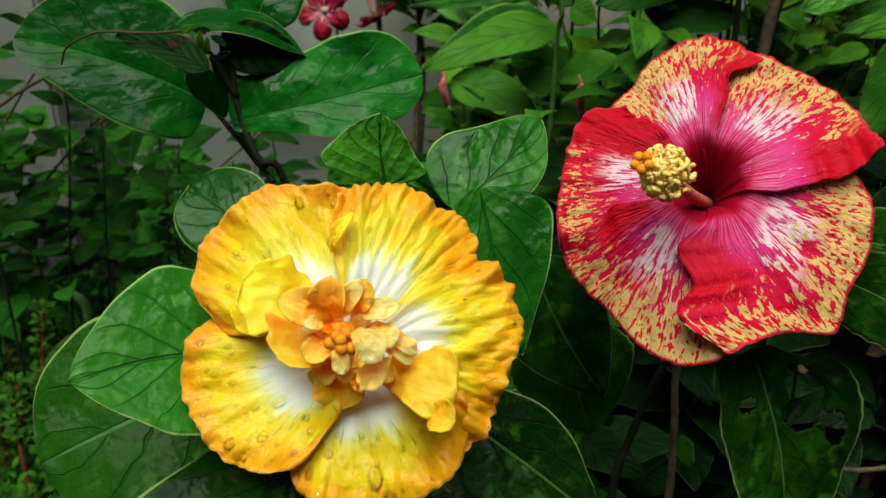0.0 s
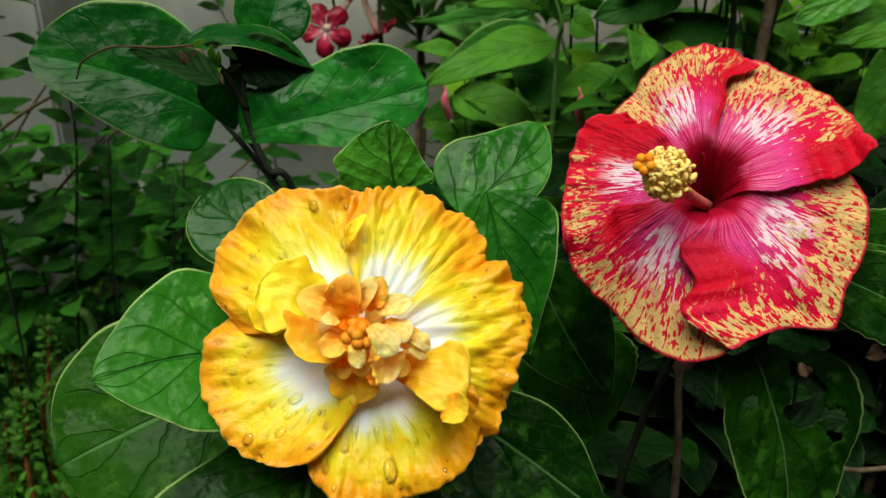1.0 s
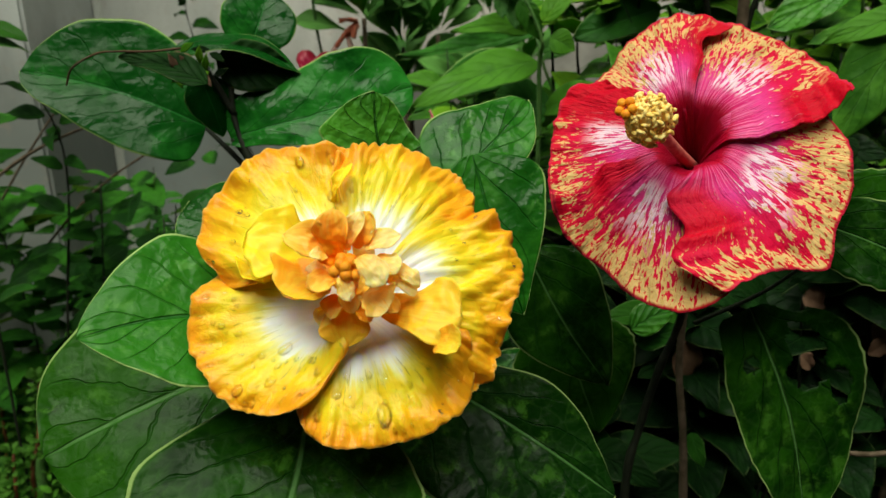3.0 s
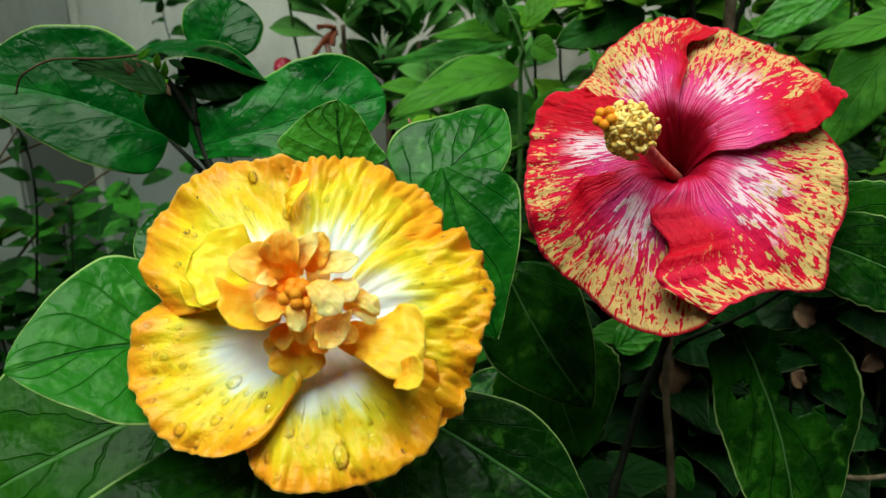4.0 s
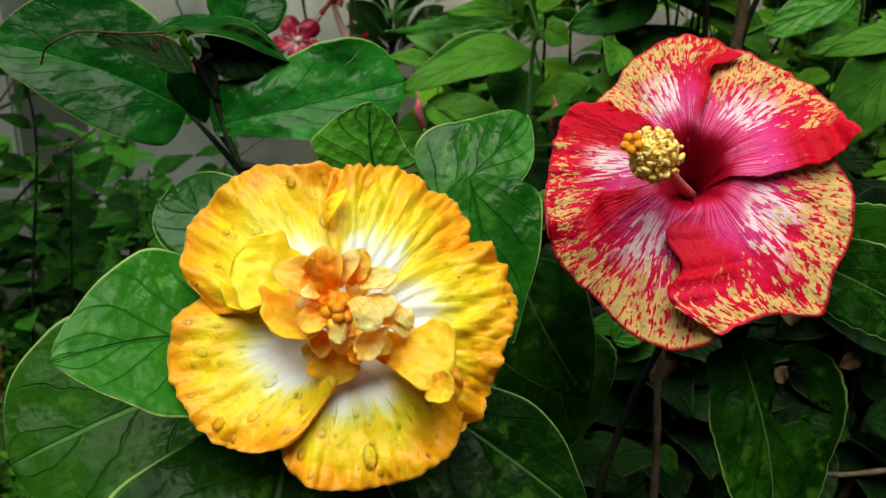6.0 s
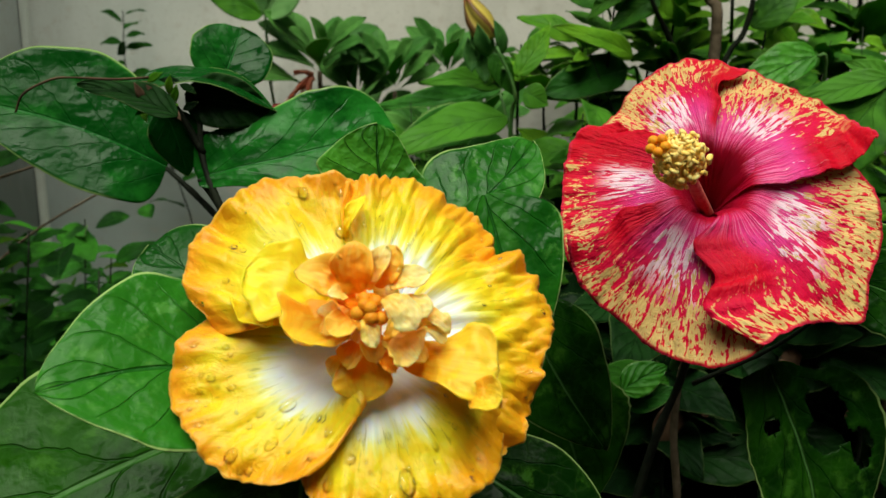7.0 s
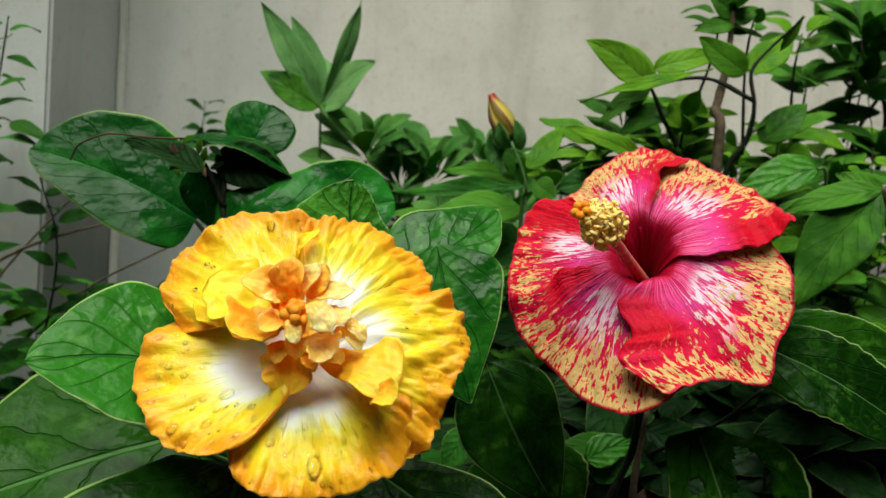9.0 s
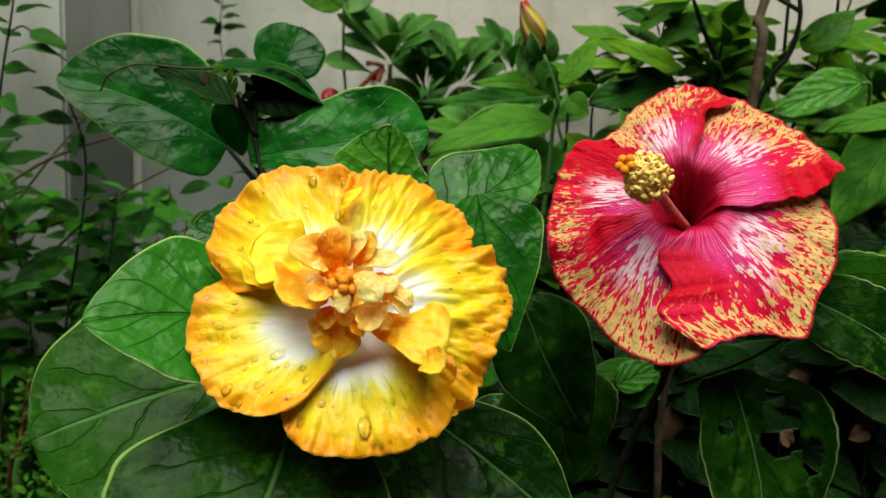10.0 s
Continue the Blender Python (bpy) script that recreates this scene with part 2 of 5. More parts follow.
def yellow_petal_material(name, white_to, orange):
    """White heart with streaks, lemon yellow with olive strokes, then golden orange in patches towards the rim."""
    k = Net(name)
    u, s = k.uv()
    v = k.math("MULTIPLY_ADD", u, 2.0, -1.0)
    seed = k.math("MULTIPLY", k.chance(), 37.0)
    ray = k.noise(k.vec(k.math("MULTIPLY", v, 7.0), k.math("MULTIPLY", s, 1.6), seed), 1.0, 3.0, 0.6, 0.3)
    hair = k.noise(k.vec(k.math("MULTIPLY", v, 48.0), k.math("MULTIPLY", s, 4.0), seed), 1.0, 3.0, 0.6, 0.4)
    blot = k.noise(k.vec(k.math("MULTIPLY", v, 2.4), k.math("MULTIPLY", s, 2.6), seed), 1.0, 4.0, 0.6, 0.8)
    stroke = k.noise(k.vec(k.math("MULTIPLY", v, 26.0), k.math("MULTIPLY", s, 6.0), k.math("ADD", seed, 4.0)), 1.0, 3.0, 0.6, 0.8)
    side = k.math("MULTIPLY", k.math("POWER", k.math("ABSOLUTE", v), 3.0), 0.26)
    f = k.math("ADD", s, k.math("MULTIPLY_ADD", ray, 0.36, -0.18))
    f = k.math("ADD", k.math("ADD", f, side), k.math("MULTIPLY_ADD", hair, 0.16, -0.08))
    c = k.ramp(f, [(white_to - 0.12, (0.90, 0.91, 0.90)), (white_to - 0.02, (0.88, 0.86, 0.66)), (white_to + 0.06, (0.84, 0.74, 0.15)), (white_to + 0.14, (0.86, 0.62, 0.016)), (0.84, (0.87, 0.54, 0.012)), (1.0, (0.84, 0.31, 0.010))])
    gold = k.math("MULTIPLY", k.span(blot, 0.40, 0.62), k.math("MULTIPLY", k.span(k.math("ADD", s, side), 0.50, 0.98), orange))
    c = k.mix(gold, c, rgb(0.82, 0.33, 0.006))
    lime = k.math("MULTIPLY", k.span(blot, 0.52, 0.36), k.math("MULTIPLY", k.span(s, white_to - 0.06, white_to + 0.06), k.span(s, 0.90, white_to + 0.22)))
    c = k.mix(k.math("MULTIPLY", lime, 0.55), c, rgb(0.66, 0.57, 0.022))
    olive = k.math("MULTIPLY", k.span(stroke, 0.60, 0.68), k.math("MULTIPLY", k.span(s, white_to - 0.12, white_to + 0.02), k.span(s, 0.95, 0.70)))
    c = k.mix(k.math("MULTIPLY", olive, 0.62), c, rgb(0.30, 0.23, 0.010))
    c = k.mix(k.math("MULTIPLY", k.span(s, 0.985, 0.996), 0.35), c, rgb(0.72, 0.46, 0.16))
    wrinkle = k.noise(k.local(), 110.0, 4.0, 0.6, 1.4)
    high = k.math("ADD", k.math("MULTIPLY", hair, 0.16), k.math("MULTIPLY", ray, 0.12))
    high = k.math("ADD", high, k.math("MULTIPLY", wrinkle, k.span(s, 0.35, 0.95, 0.12, 1.0)))
    high = k.math("ADD", high, k.math("MULTIPLY", k.noise(k.local(), 330.0, 3.0, 0.6, 0.8), k.span(s, 0.3, 0.9, 0.03, 0.16)))
    return k.finish(c, 0.40, k.bump(high, 0.45, 0.0022), 0.0, None, 0.26, under=0.5)


petal_yellow = yellow_petal_material("yellow_petal", 0.48, 0.60)
petal_yellow_white = yellow_petal_material("yellow_petal_wide_white", 0.49, 0.95)


def orange_material(name, pale, deep):
    """Fluted inner petals, thin enough for light to shine through."""
    k = Net(name)
    u, s = k.uv()
    v = k.math("MULTIPLY_ADD", u, 2.0, -1.0)
    seed = k.math("MULTIPLY", k.chance(), 23.0)
    ray = k.noise(k.vec(k.math("MULTIPLY", v, 9.0), k.math("MULTIPLY", s, 1.6), seed), 1.0, 3.0)
    f = k.math("ADD", k.math("MULTIPLY", s, 0.7), k.math("MULTIPLY_ADD", ray, 0.9, -0.3))
    f = k.math("ADD", f, k.math("MULTIPLY_ADD", k.chance(), 0.5, -0.25))
    c = k.mix(k.span(f, 0.22, 0.95), deep, pale)
    return k.finish(c, 0.42, k.bump(k.math("ADD", ray, k.math("MULTIPLY", k.noise(k.local(), 90.0, 2.0, 0.5, 0.6), 0.4)), 0.25, 0.0010), 0.0, None, 0.18, under=0.9)


petaloid_orange = orange_material("orange_petaloid", rgb(1.0, 0.50, 0.08), rgb(1.0, 0.29, 0.010))
petaloid_peach = orange_material("peach_petaloid", rgb(1.0, 0.72, 0.32), rgb(1.0, 0.46, 0.08))
petaloid_gold = orange_material("golden_petaloid", rgb(0.95, 0.52, 0.035), rgb(0.92, 0.34, 0.012))
petaloid_yellow = orange_material("yellow_petaloid", rgb(0.88, 0.66, 0.03), rgb(0.87, 0.54, 0.015))
stigma_orange = plain("orange_stigma", rgb(0.75, 0.22, 0.008), rgb(0.85, 0.36, 0.02), 300, 0.5)


def red_petal_material(name, flank, until=2.0, bare=0.0, since=0.24):
    """Dark throat, white-pink streaks, then red flecked with cream; one flank, up to that width and between since and until, stays red."""
    k = Net(name)
    u, s = k.uv()
    v = k.math("MULTIPLY_ADD", u, 2.0, -1.0)
    seed = k.math("MULTIPLY", k.chance(), 31.0)
    fine = k.noise(k.vec(k.math("MULTIPLY", v, 21.0), k.math("MULTIPLY", s, 8.0), seed), 1.0, 3.0, 0.55, 0.5)
    spot = k.noise(k.vec(k.math("MULTIPLY", v, 36.0), k.math("MULTIPLY", s, 18.0), seed), 1.0, 2.0, 0.55, 0.8)
    ray = k.noise(k.vec(k.math("MULTIPLY", v, 24.0), k.math("MULTIPLY", s, 5.0), seed), 1.0, 3.0, 0.6, 0.5)
    wide = k.noise(k.vec(k.math("MULTIPLY", v, 2.0), k.math("MULTIPLY", s, 2.0), seed), 1.0, 2.0)
    comb = k.noise(k.vec(k.math("MULTIPLY", v, 58.0), k.math("MULTIPLY", s, 0.8), seed), 1.0, 1.0, 0.4)
    base = k.ramp(s, [(0.0, (0.22, 0.0, 0.014)), (0.22, (0.44, 0.002, 0.030)), (0.29, (0.56, 0.010, 0.12)), (0.46, (0.66, 0.040, 0.24)), (0.62, (0.58, 0.004, 0.065)), (1.0, (0.55, 0.001, 0.020))])
    lines = k.math("MULTIPLY", k.span(comb, 0.47, 0.56), k.math("MULTIPLY", k.span(s, 0.20, 0.30), k.span(s, 0.50, 0.32)))
    c = k.mix(k.math("MULTIPLY", lines, 0.60), base, rgb(0.80, 0.20, 0.42))
    middle = k.span(k.math("ABSOLUTE", k.math("ADD", v, 0.05)), 0.62, 0.10)
    white = k.math("MULTIPLY", k.span(k.math("ADD", k.math("MULTIPLY_ADD", ray, 0.5, k.math("MULTIPLY", fine, 0.5)), k.math("MULTIPLY", middle, 0.17)), 0.625, 0.655), k.math("MULTIPLY", k.span(s, 0.32, 0.42), k.span(s, 0.80, 0.60)))
    c = k.mix(k.math("MULTIPLY", white, 0.86), c, rgb(0.86, 0.66, 0.78))
    c = k.mix(k.math("MULTIPLY", k.span(k.math("ADD", v, k.math("MULTIPLY_ADD", wide, 0.4, -0.2)), flank + 0.12, flank - 0.12), k.math("MULTIPLY", k.math("MULTIPLY", k.span(s, since, since + 0.18), k.span(s, until + 0.08, until - 0.08)), 0.92)), c, rgb(0.49, 0.0005, 0.014))
    lean = k.math("ADD", k.math("MULTIPLY", k.span(v, -0.9, 0.8), 0.13), k.math("MULTIPLY", k.span(s, 0.5, 0.95), 0.15))
    amount = k.math("ADD", k.math("ADD", lean, k.math("MULTIPLY", wide, 0.16)), k.math("ADD", k.math("MULTIPLY", fine, 0.62), k.math("MULTIPLY", spot, 0.38)))
    cream = k.math("MULTIPLY", k.span(amount, 0.704 + bare, 0.728 + bare), k.math("MULTIPLY", k.span(s, 0.38, 0.54), k.span(s, 0.995, 0.972)))
    cream = k.math("MULTIPLY", cream, k.span(k.math("ADD", v, k.math("MULTIPLY_ADD", fine, 0.5, -0.25)), flank - 0.15, flank + 0.15, k.span(s, until - 0.08, until + 0.10), 1.0))
    speck = k.noise(k.vec(k.math("MULTIPLY", v, 40.0), k.math("MULTIPLY", s, 20.0), k.math("ADD", seed, 9.0)), 1.0, 2.0, 0.5, 0.5)
    cream = k.math("MULTIPLY", cream, k.span(speck, 0.59, 0.55))
    c = k.mix(cream, c, k.mix(fine, rgb(0.70, 0.49, 0.22), rgb(0.57, 0.35, 0.11)))
    c = k.mix(k.math("MULTIPLY", k.span(k.math("ADD", s, k.math("MULTIPLY_ADD", wide, 0.09, -0.05)), 0.972, 0.990), 0.8), c, rgb(0.56, 0.02, 0.06))
    high = k.math("ADD", k.math("MULTIPLY", ray, 0.8), k.math("ADD", k.math("MULTIPLY", fine, 0.3), k.math("MULTIPLY", k.math("MULTIPLY", comb, k.span(s, 0.6, 0.35)), 0.5)))
    return k.finish(c, 0.55, k.bump(k.math("ADD", high, k.math("MULTIPLY", k.noise(k.local(), 150.0, 3.0, 0.6, 1.0), 0.6)), 0.7, 0.0028), 0.0, None, 0.10, under=0.1)


petal_red = red_petal_material("red_flecked_petal", -0.64, 0.76)
petal_red_flank = red_petal_material("red_petal_with_wide_flank", -0.62, since=0.50)
petal_red_fold = red_petal_material("red_petal_with_folded_flank", -0.74)
petal_red_bare = red_petal_material("red_petal_sparsely_flecked", -0.25, 2.0, 0.11)
filament_pink = plain("pink_filament", rgb(0.62, 0.10, 0.10), rgb(0.74, 0.22, 0.18), 200, 0.45)
anther_yellow = plain("yellow_anther", rgb(0.90, 0.54, 0.08), rgb(0.98, 0.80, 0.32), 400, 0.6, 0.5, 0.0008)


def pink_material():
    k = Net("desert_rose_petal")
    u, s = k.uv()
    c = k.ramp(k.math("ADD", s, k.math("MULTIPLY", k.math("ABSOLUTE", k.math("MULTIPLY_ADD", u, 2.0, -1.0)), 0.30)), [(0.05, (0.80, 0.62, 0.45)), (0.18, (0.74, 0.26, 0.36)), (0.36, (0.48, 0.012, 0.075)), (1.0, (0.36, 0.002, 0.030))])
    return k.finish(c, 0.45, None, 0.15, c)


petal_pink = pink_material()
tube_pale = plain("pale_pink_flower_tube", rgb(0.80, 0.42, 0.36), rgb(0.85, 0.62, 0.55), 120, 0.5)
stalk_red = plain("orange_red_stalk", rgb(0.50, 0.10, 0.06), rgb(0.62, 0.20, 0.11), 150, 0.5)
bud_pink = plain("pink_bud", rgb(0.70, 0.08, 0.16), rgb(0.78, 0.26, 0.32), 150, 0.5)


def bud_material():
    k = Net("yellow_bud_with_red_seams")
    u, s = k.uv()
    v = k.math("MULTIPLY", u, 6.283)
    swirl = k.math("SINE", k.math("ADD", k.math("MULTIPLY", v, 5.0), k.math("MULTIPLY", s, 7.0)))
    c = k.mix(k.span(swirl, 0.0, 0.8), rgb(0.62, 0.47, 0.08), rgb(0.16, 0.07, 0.015))
    c = k.mix(k.span(s, 0.72, 0.95), c, rgb(0.50, 0.06, 0.03))
    return k.finish(c, 0.5, k.bump(swirl, 0.6, 0.0015), 0.1, c)


bud_yellow = bud_material()


def water_material():
    """Clear drops: most light passes straight on, a little is bent, the rim and the top shine."""
    k = Net("water")
    k.b.inputs["Transmission Weight"].default_value = 1.0
    k.b.inputs["IOR"].default_value = 1.33
    k.b.inputs["Roughness"].default_value = 0.02
    clear, gloss, rim = k.n.new("ShaderNodeBsdfTransparent"), k.n.new("ShaderNodeBsdfGlossy"), k.n.new("ShaderNodeFresnel")
    bent, top = k.n.new("ShaderNodeMixShader"), k.n.new("ShaderNodeMixShader")
    gloss.inputs["Roughness"].default_value, rim.inputs["IOR"].default_value = 0.05, 1.33
    bent.inputs[0].default_value = 0.88
    k.l.new(k.b.outputs[0], bent.inputs[1]), k.l.new(clear.outputs[0], bent.inputs[2])
    k.l.new(rim.outputs[0], top.inputs[0]), k.l.new(bent.outputs[0], top.inputs[1]), k.l.new(gloss.outputs[0], top.inputs[2])
    k.l.new(top.outputs[0], k.out.inputs[0])
    return k.m


water = water_material()

# ---- building helpers ----
PLACE = {}  # the world pose of every thing and part


def thing(name, m, label, category, group="", kind=""):
    ob = new(name)
    ob.empty_display_size = 0.05
    ob.matrix_basis = m
    PLACE[ob] = m
    return tagged(ob, label, category, group, kind)


def mesh_of(name, bm, material, smooth=True):
    me = bpy.data.meshes.new(name)
    bm.to_mesh(me)
    bm.free()
    me.materials.append(material)
    if smooth:
        me.polygons.foreach_set("use_smooth", [True] * len(me.polygons))
    return me


def put(name, me, parent, m, label=""):
    """Links mesh data as a part of parent, at the world pose m."""
    ob = new(name, me)
    ob.parent = parent
    ob.matrix_parent_inverse = PLACE[parent].inverted()
    ob.matrix_basis = m
    PLACE[ob] = m
    if label:
        ob["label"] = label
    return ob


def part(name, bm, material, parent, label="", m=None, smooth=True):
    """Links a bmesh as one part of parent; its points are in the world unless a pose m is given."""
    return put(name, mesh_of(name, bm, material, smooth), parent, m if m else Matrix(), label)


def single(name, bm, material, label, category, group="", kind="", smooth=False):
    """A thing or piece of the setting that is one mesh."""
    ob = new(name, mesh_of(name, bm, material, smooth))
    PLACE[ob] = Matrix()
    return tagged(ob, label, category, group, kind)


def box(bm, x0, x1, y0, y1, z0, z1, bevel=0.0):
    q = bmesh.ops.create_cube(bm, size=1.0)["verts"]
    for p in q:
        p.co = Vector((x0 + (p.co.x + 0.5) * (x1 - x0), y0 + (p.co.y + 0.5) * (y1 - y0), z0 + (p.co.z + 0.5) * (z1 - z0)))
    if bevel:
        edges = list({e for p in q for e in p.link_edges})
        bmesh.ops.bevel(bm, geom=edges, offset=bevel, segments=2, affect="EDGES")


def curve_points(points, steps=6):
    """A smooth line through the points."""
    p = [Vector(a) for a in points]
    p = [p[0] * 2 - p[1]] + p + [p[-1] * 2 - p[-2]]
    out = []
    for i in range(1, len(p) - 2):
        for j in range(steps):
            t = j / steps
            a, b, c, d = p[i - 1:i + 3]
            out.append(0.5 * (2 * b + (c - a) * t + (2 * a - 5 * b + 4 * c - d) * t * t + (3 * b - a - 3 * c + d) * t ** 3))
    return out + [p[-2]]


def tube(bm, points, r0, r1, sides=8, lumps=0.0):
    """A tapered round stem along a line, closed at both ends."""
    uv = bm.loops.layers.uv.verify()
    rings, n = [], len(points)
    ref = Vector((0.31, 0.87, 0.38))
    for i, p in enumerate(points):
        d = (points[min(i + 1, n - 1)] - points[max(i - 1, 0)]).normalized()
        a = d.cross(ref).normalized()
        b = d.cross(a)
        f = i / (n - 1)
        r = (r0 + (r1 - r0) * f) * (1 + lumps * noise.noise(p * 90))
        rings.append([bm.verts.new(p + (a * math.cos(2 * math.pi * j / sides) + b * math.sin(2 * math.pi * j / sides)) * r) for j in range(sides)])
    for i in range(n - 1):
        for j in range(sides):
            k = (j + 1) % sides
            face = bm.faces.new((rings[i][j], rings[i][k], rings[i + 1][k], rings[i + 1][j]))
            for loop, (uu, vv) in zip(face.loops, ((j, i), (j + 1, i), (j + 1, i + 1), (j, i + 1))):
                loop[uv].uv = (uu / sides, vv / (n - 1))
    bm.faces.new(rings[0][::-1]), bm.faces.new(rings[-1])


def stem(parent, points, r0, r1, material, name="stem", label="", steps=6, lumps=0.25):
    bm = bmesh.new()
    tube(bm, curve_points(points, steps), r0, r1, 8, lumps)
    return part(name, bm, material, parent, label)


def half_width(shape, s):
    """The outline of a leaf from base (0) to tip (1)."""
    if shape == "ruffled":
        return (0.22 + 0.78 * min(1.0, s / 0.6) ** 0.8) * math.sqrt(max(0.0, 1 - max(0.0, (s - 0.55) / 0.45) ** 2.2)) * (1 + 0.10 * math.sin(s * 21))
    if shape == "round":
        return math.sqrt(max(0.0, 1 - (2 * s - 1) ** 2)) ** 0.9
    if shape == "lance":
        return max(0.0, math.sin(math.pi * s ** 0.85)) ** 1.05
    if shape == "tongue":
        return (0.40 + 0.60 * math.sin(min(1.0, s / 0.62) * math.pi / 2) ** 1.4) * max(0.0, 1 - max(0.0, (s - 0.60) / 0.40) ** 2.2) ** 0.6 if s > 0 else 0.3
    if shape == "fan":
        return (0.10 + 0.90 * min(1.0, s / 0.72) ** 0.9) * math.sqrt(max(0.0, 1 - max(0.0, (s - 0.70) / 0.30) ** 3))
    if shape == "spoon":
        return max(0.0, math.sin(math.pi * s ** 1.7)) ** 0.8
    return max(0.0, math.sin(math.pi * s ** 0.68)) ** 0.82


def thicken(bm, depth):
    """Gives a sheet a back, depth metres behind it, and closes the rim."""
    uv = bm.loops.layers.uv.verify()
    bm.normal_update()
    faces, rim = bm.faces[:], [e for e in bm.edges if e.is_boundary]
    back = {p: bm.verts.new(p.co - p.normal * depth) for p in bm.verts[:]}
    for f in faces:
        g = bm.faces.new([back[p] for p in reversed(f.verts)])
        for a, b in zip(g.loops, reversed(f.loops)):
            a[uv].uv = b[uv].uv
    for e in rim:
        loop = e.link_loops[0]
        a, b = loop.vert, loop.link_loop_next.vert
        g = bm.faces.new((b, a, back[a], back[b]))
        for k, q in zip(g.loops, (loop.link_loop_next, loop, loop, loop.link_loop_next)):
            k[uv].uv = q[uv].uv


def profile(values, v):
    """A smooth line through evenly spaced values, at v from -1 to 1."""
    n = len(values) - 1
    x = min(max((v + 1) / 2 * n, 0.0), n)
    i = min(int(x), n - 1)
    t = x - i
    a, b, c, d = (values[min(max(j, 0), n)] for j in (i - 1, i, i + 1, i + 2))
    return 0.5 * (2 * b + (c - a) * t + (2 * a - 5 * b + 4 * c - d) * t * t + (3 * b - a - 3 * c + d) * t ** 3)


def blade(length, width, shape, cup=0.1, bend=0.05, wave=0.022, crinkle=0.010, teeth=0.0, holes=(), seed=0, nu=28, nv=16, thick=0.0006, soft=False, recurve=0.0):
    """A leaf blade along +Y with its face to +Z: folded at the midrib, arched, wavy at the margin. shape: a name, or the half-widths of both sides in mm."""
    bm = bmesh.new()
    uv = bm.loops.layers.uv.verify()
    grid = []
    off = Vector((seed * 3.7, seed * 1.3, 0.5))
    for i in range(nu + 1):
        own = isinstance(shape, tuple)
        s = (1 - math.cos(math.pi * i / nu)) / 2 if own else i / nu
        row = []
        for j in range(nv + 1):
            v = 2 * j / nv - 1
            w = max(0.0, 0.001 * profile(shape[0 if v < 0 else 1], 2 * i / nu - 1)) if own else half_width(shape, s) * 0.5 * width
            w *= 1 + 0.05 * noise.noise(Vector((s * 5, 1.0 if v > 0 else -1.0, seed)))
            if teeth:
                w *= 1 + teeth * (abs((s * 13 + 0.4 * math.sin(seed)) % 1 - 0.5) * 2 - 0.5) * abs(v) ** 6
            x = v * w
            y = s * length
            z = (cup * x * x / (0.35 * width) if soft else cup * abs(x)) + bend * length * 4 * s * (1 - s) - recurve * length * s ** 3
            z += wave * length * math.sin(s * 9 + seed + (2 if v > 0 else 0)) * abs(v) ** 2
            z += crinkle * length * noise.noise(Vector((x, y, 0)) * (4.5 / length) + off) * (0.4 + abs(v))
            z += crinkle * 0.5 * length * noise.noise(Vector((x, y, 0)) * (13 / length) + off)
            if not soft:
                z -= 0.006 * length * math.exp(-(v / 0.06) ** 2)
            x += 0.04 * length * math.sin(math.pi * s) * math.sin(seed * 2.1)
            row.append(bm.verts.new((x, y, z)))
        grid.append(row)
    for i in range(nu):
        for j in range(nv):
            s, v = (i + 0.5) / nu, 2 * (j + 0.5) / nv - 1
            if isinstance(shape, tuple):
                s = (1 - math.cos(math.pi * s)) / 2
            if any(((s - hs) / a) ** 2 + ((v - hv) / b) ** 2 < 1 + 0.45 * noise.noise(Vector((s * 19, v * 6, 3))) for hs, hv, a, b in holes):
                continue
            face = bm.faces.new((grid[i][j], grid[i][j + 1], grid[i + 1][j + 1], grid[i + 1][j]))
            for loop, (ii, jj) in zip(face.loops, ((i, j), (i, j + 1), (i + 1, j + 1), (i + 1, j))):
                loop[uv].uv = (jj / nv, (1 - math.cos(math.pi * ii / nu)) / 2 if isinstance(shape, tuple) else ii / nu)
    bmesh.ops.remove_doubles(bm, verts=bm.verts, dist=1e-5)
    loose = [p for p in bm.verts if not p.link_faces]
    bmesh.ops.delete(bm, geom=loose, context="VERTS")
    if thick:
        thicken(bm, thick)
    return bm


def frame_of(base, tip, face):
    """The pose of a blade from its base to its tip, facing that way."""
    base, tip = Vector(base), Vector(tip)
    y = (tip - base).normalized()
    z = Vector(face)
    z = (z - y * z.dot(y)).normalized()
    x = y.cross(z)
    return Matrix.Translation(base) @ Matrix((x, y, z)).transposed().to_4x4()


COUNT = [0]


def leaf(bush, base, tip, width, face, shape, material, label="", **more):
    COUNT[0] += 1
    length = (Vector(tip) - Vector(base)).length
    bm = blade(length, width, shape, seed=COUNT[0] * 0.71, **more)
    return put("leaf", mesh_of("leaf", bm, material), bush, frame_of(base, tip, face), label)


UNIT = {}


def unit_leaves(kind, ratio, shape, material, teeth=0.0, wave=0.02, cup=0.15, variants=5):
    """Some leaves one metre long, to be shared by the many small ones of a shrub."""
    UNIT[kind] = [mesh_of("leaf", blade(1.0, ratio, shape, cup, 0.04 + 0.06 * (i % 3), wave, 0.02, teeth, seed=i * 1.9 + len(UNIT), nu=12, nv=8, thick=0.008), material) for i in range(variants)]


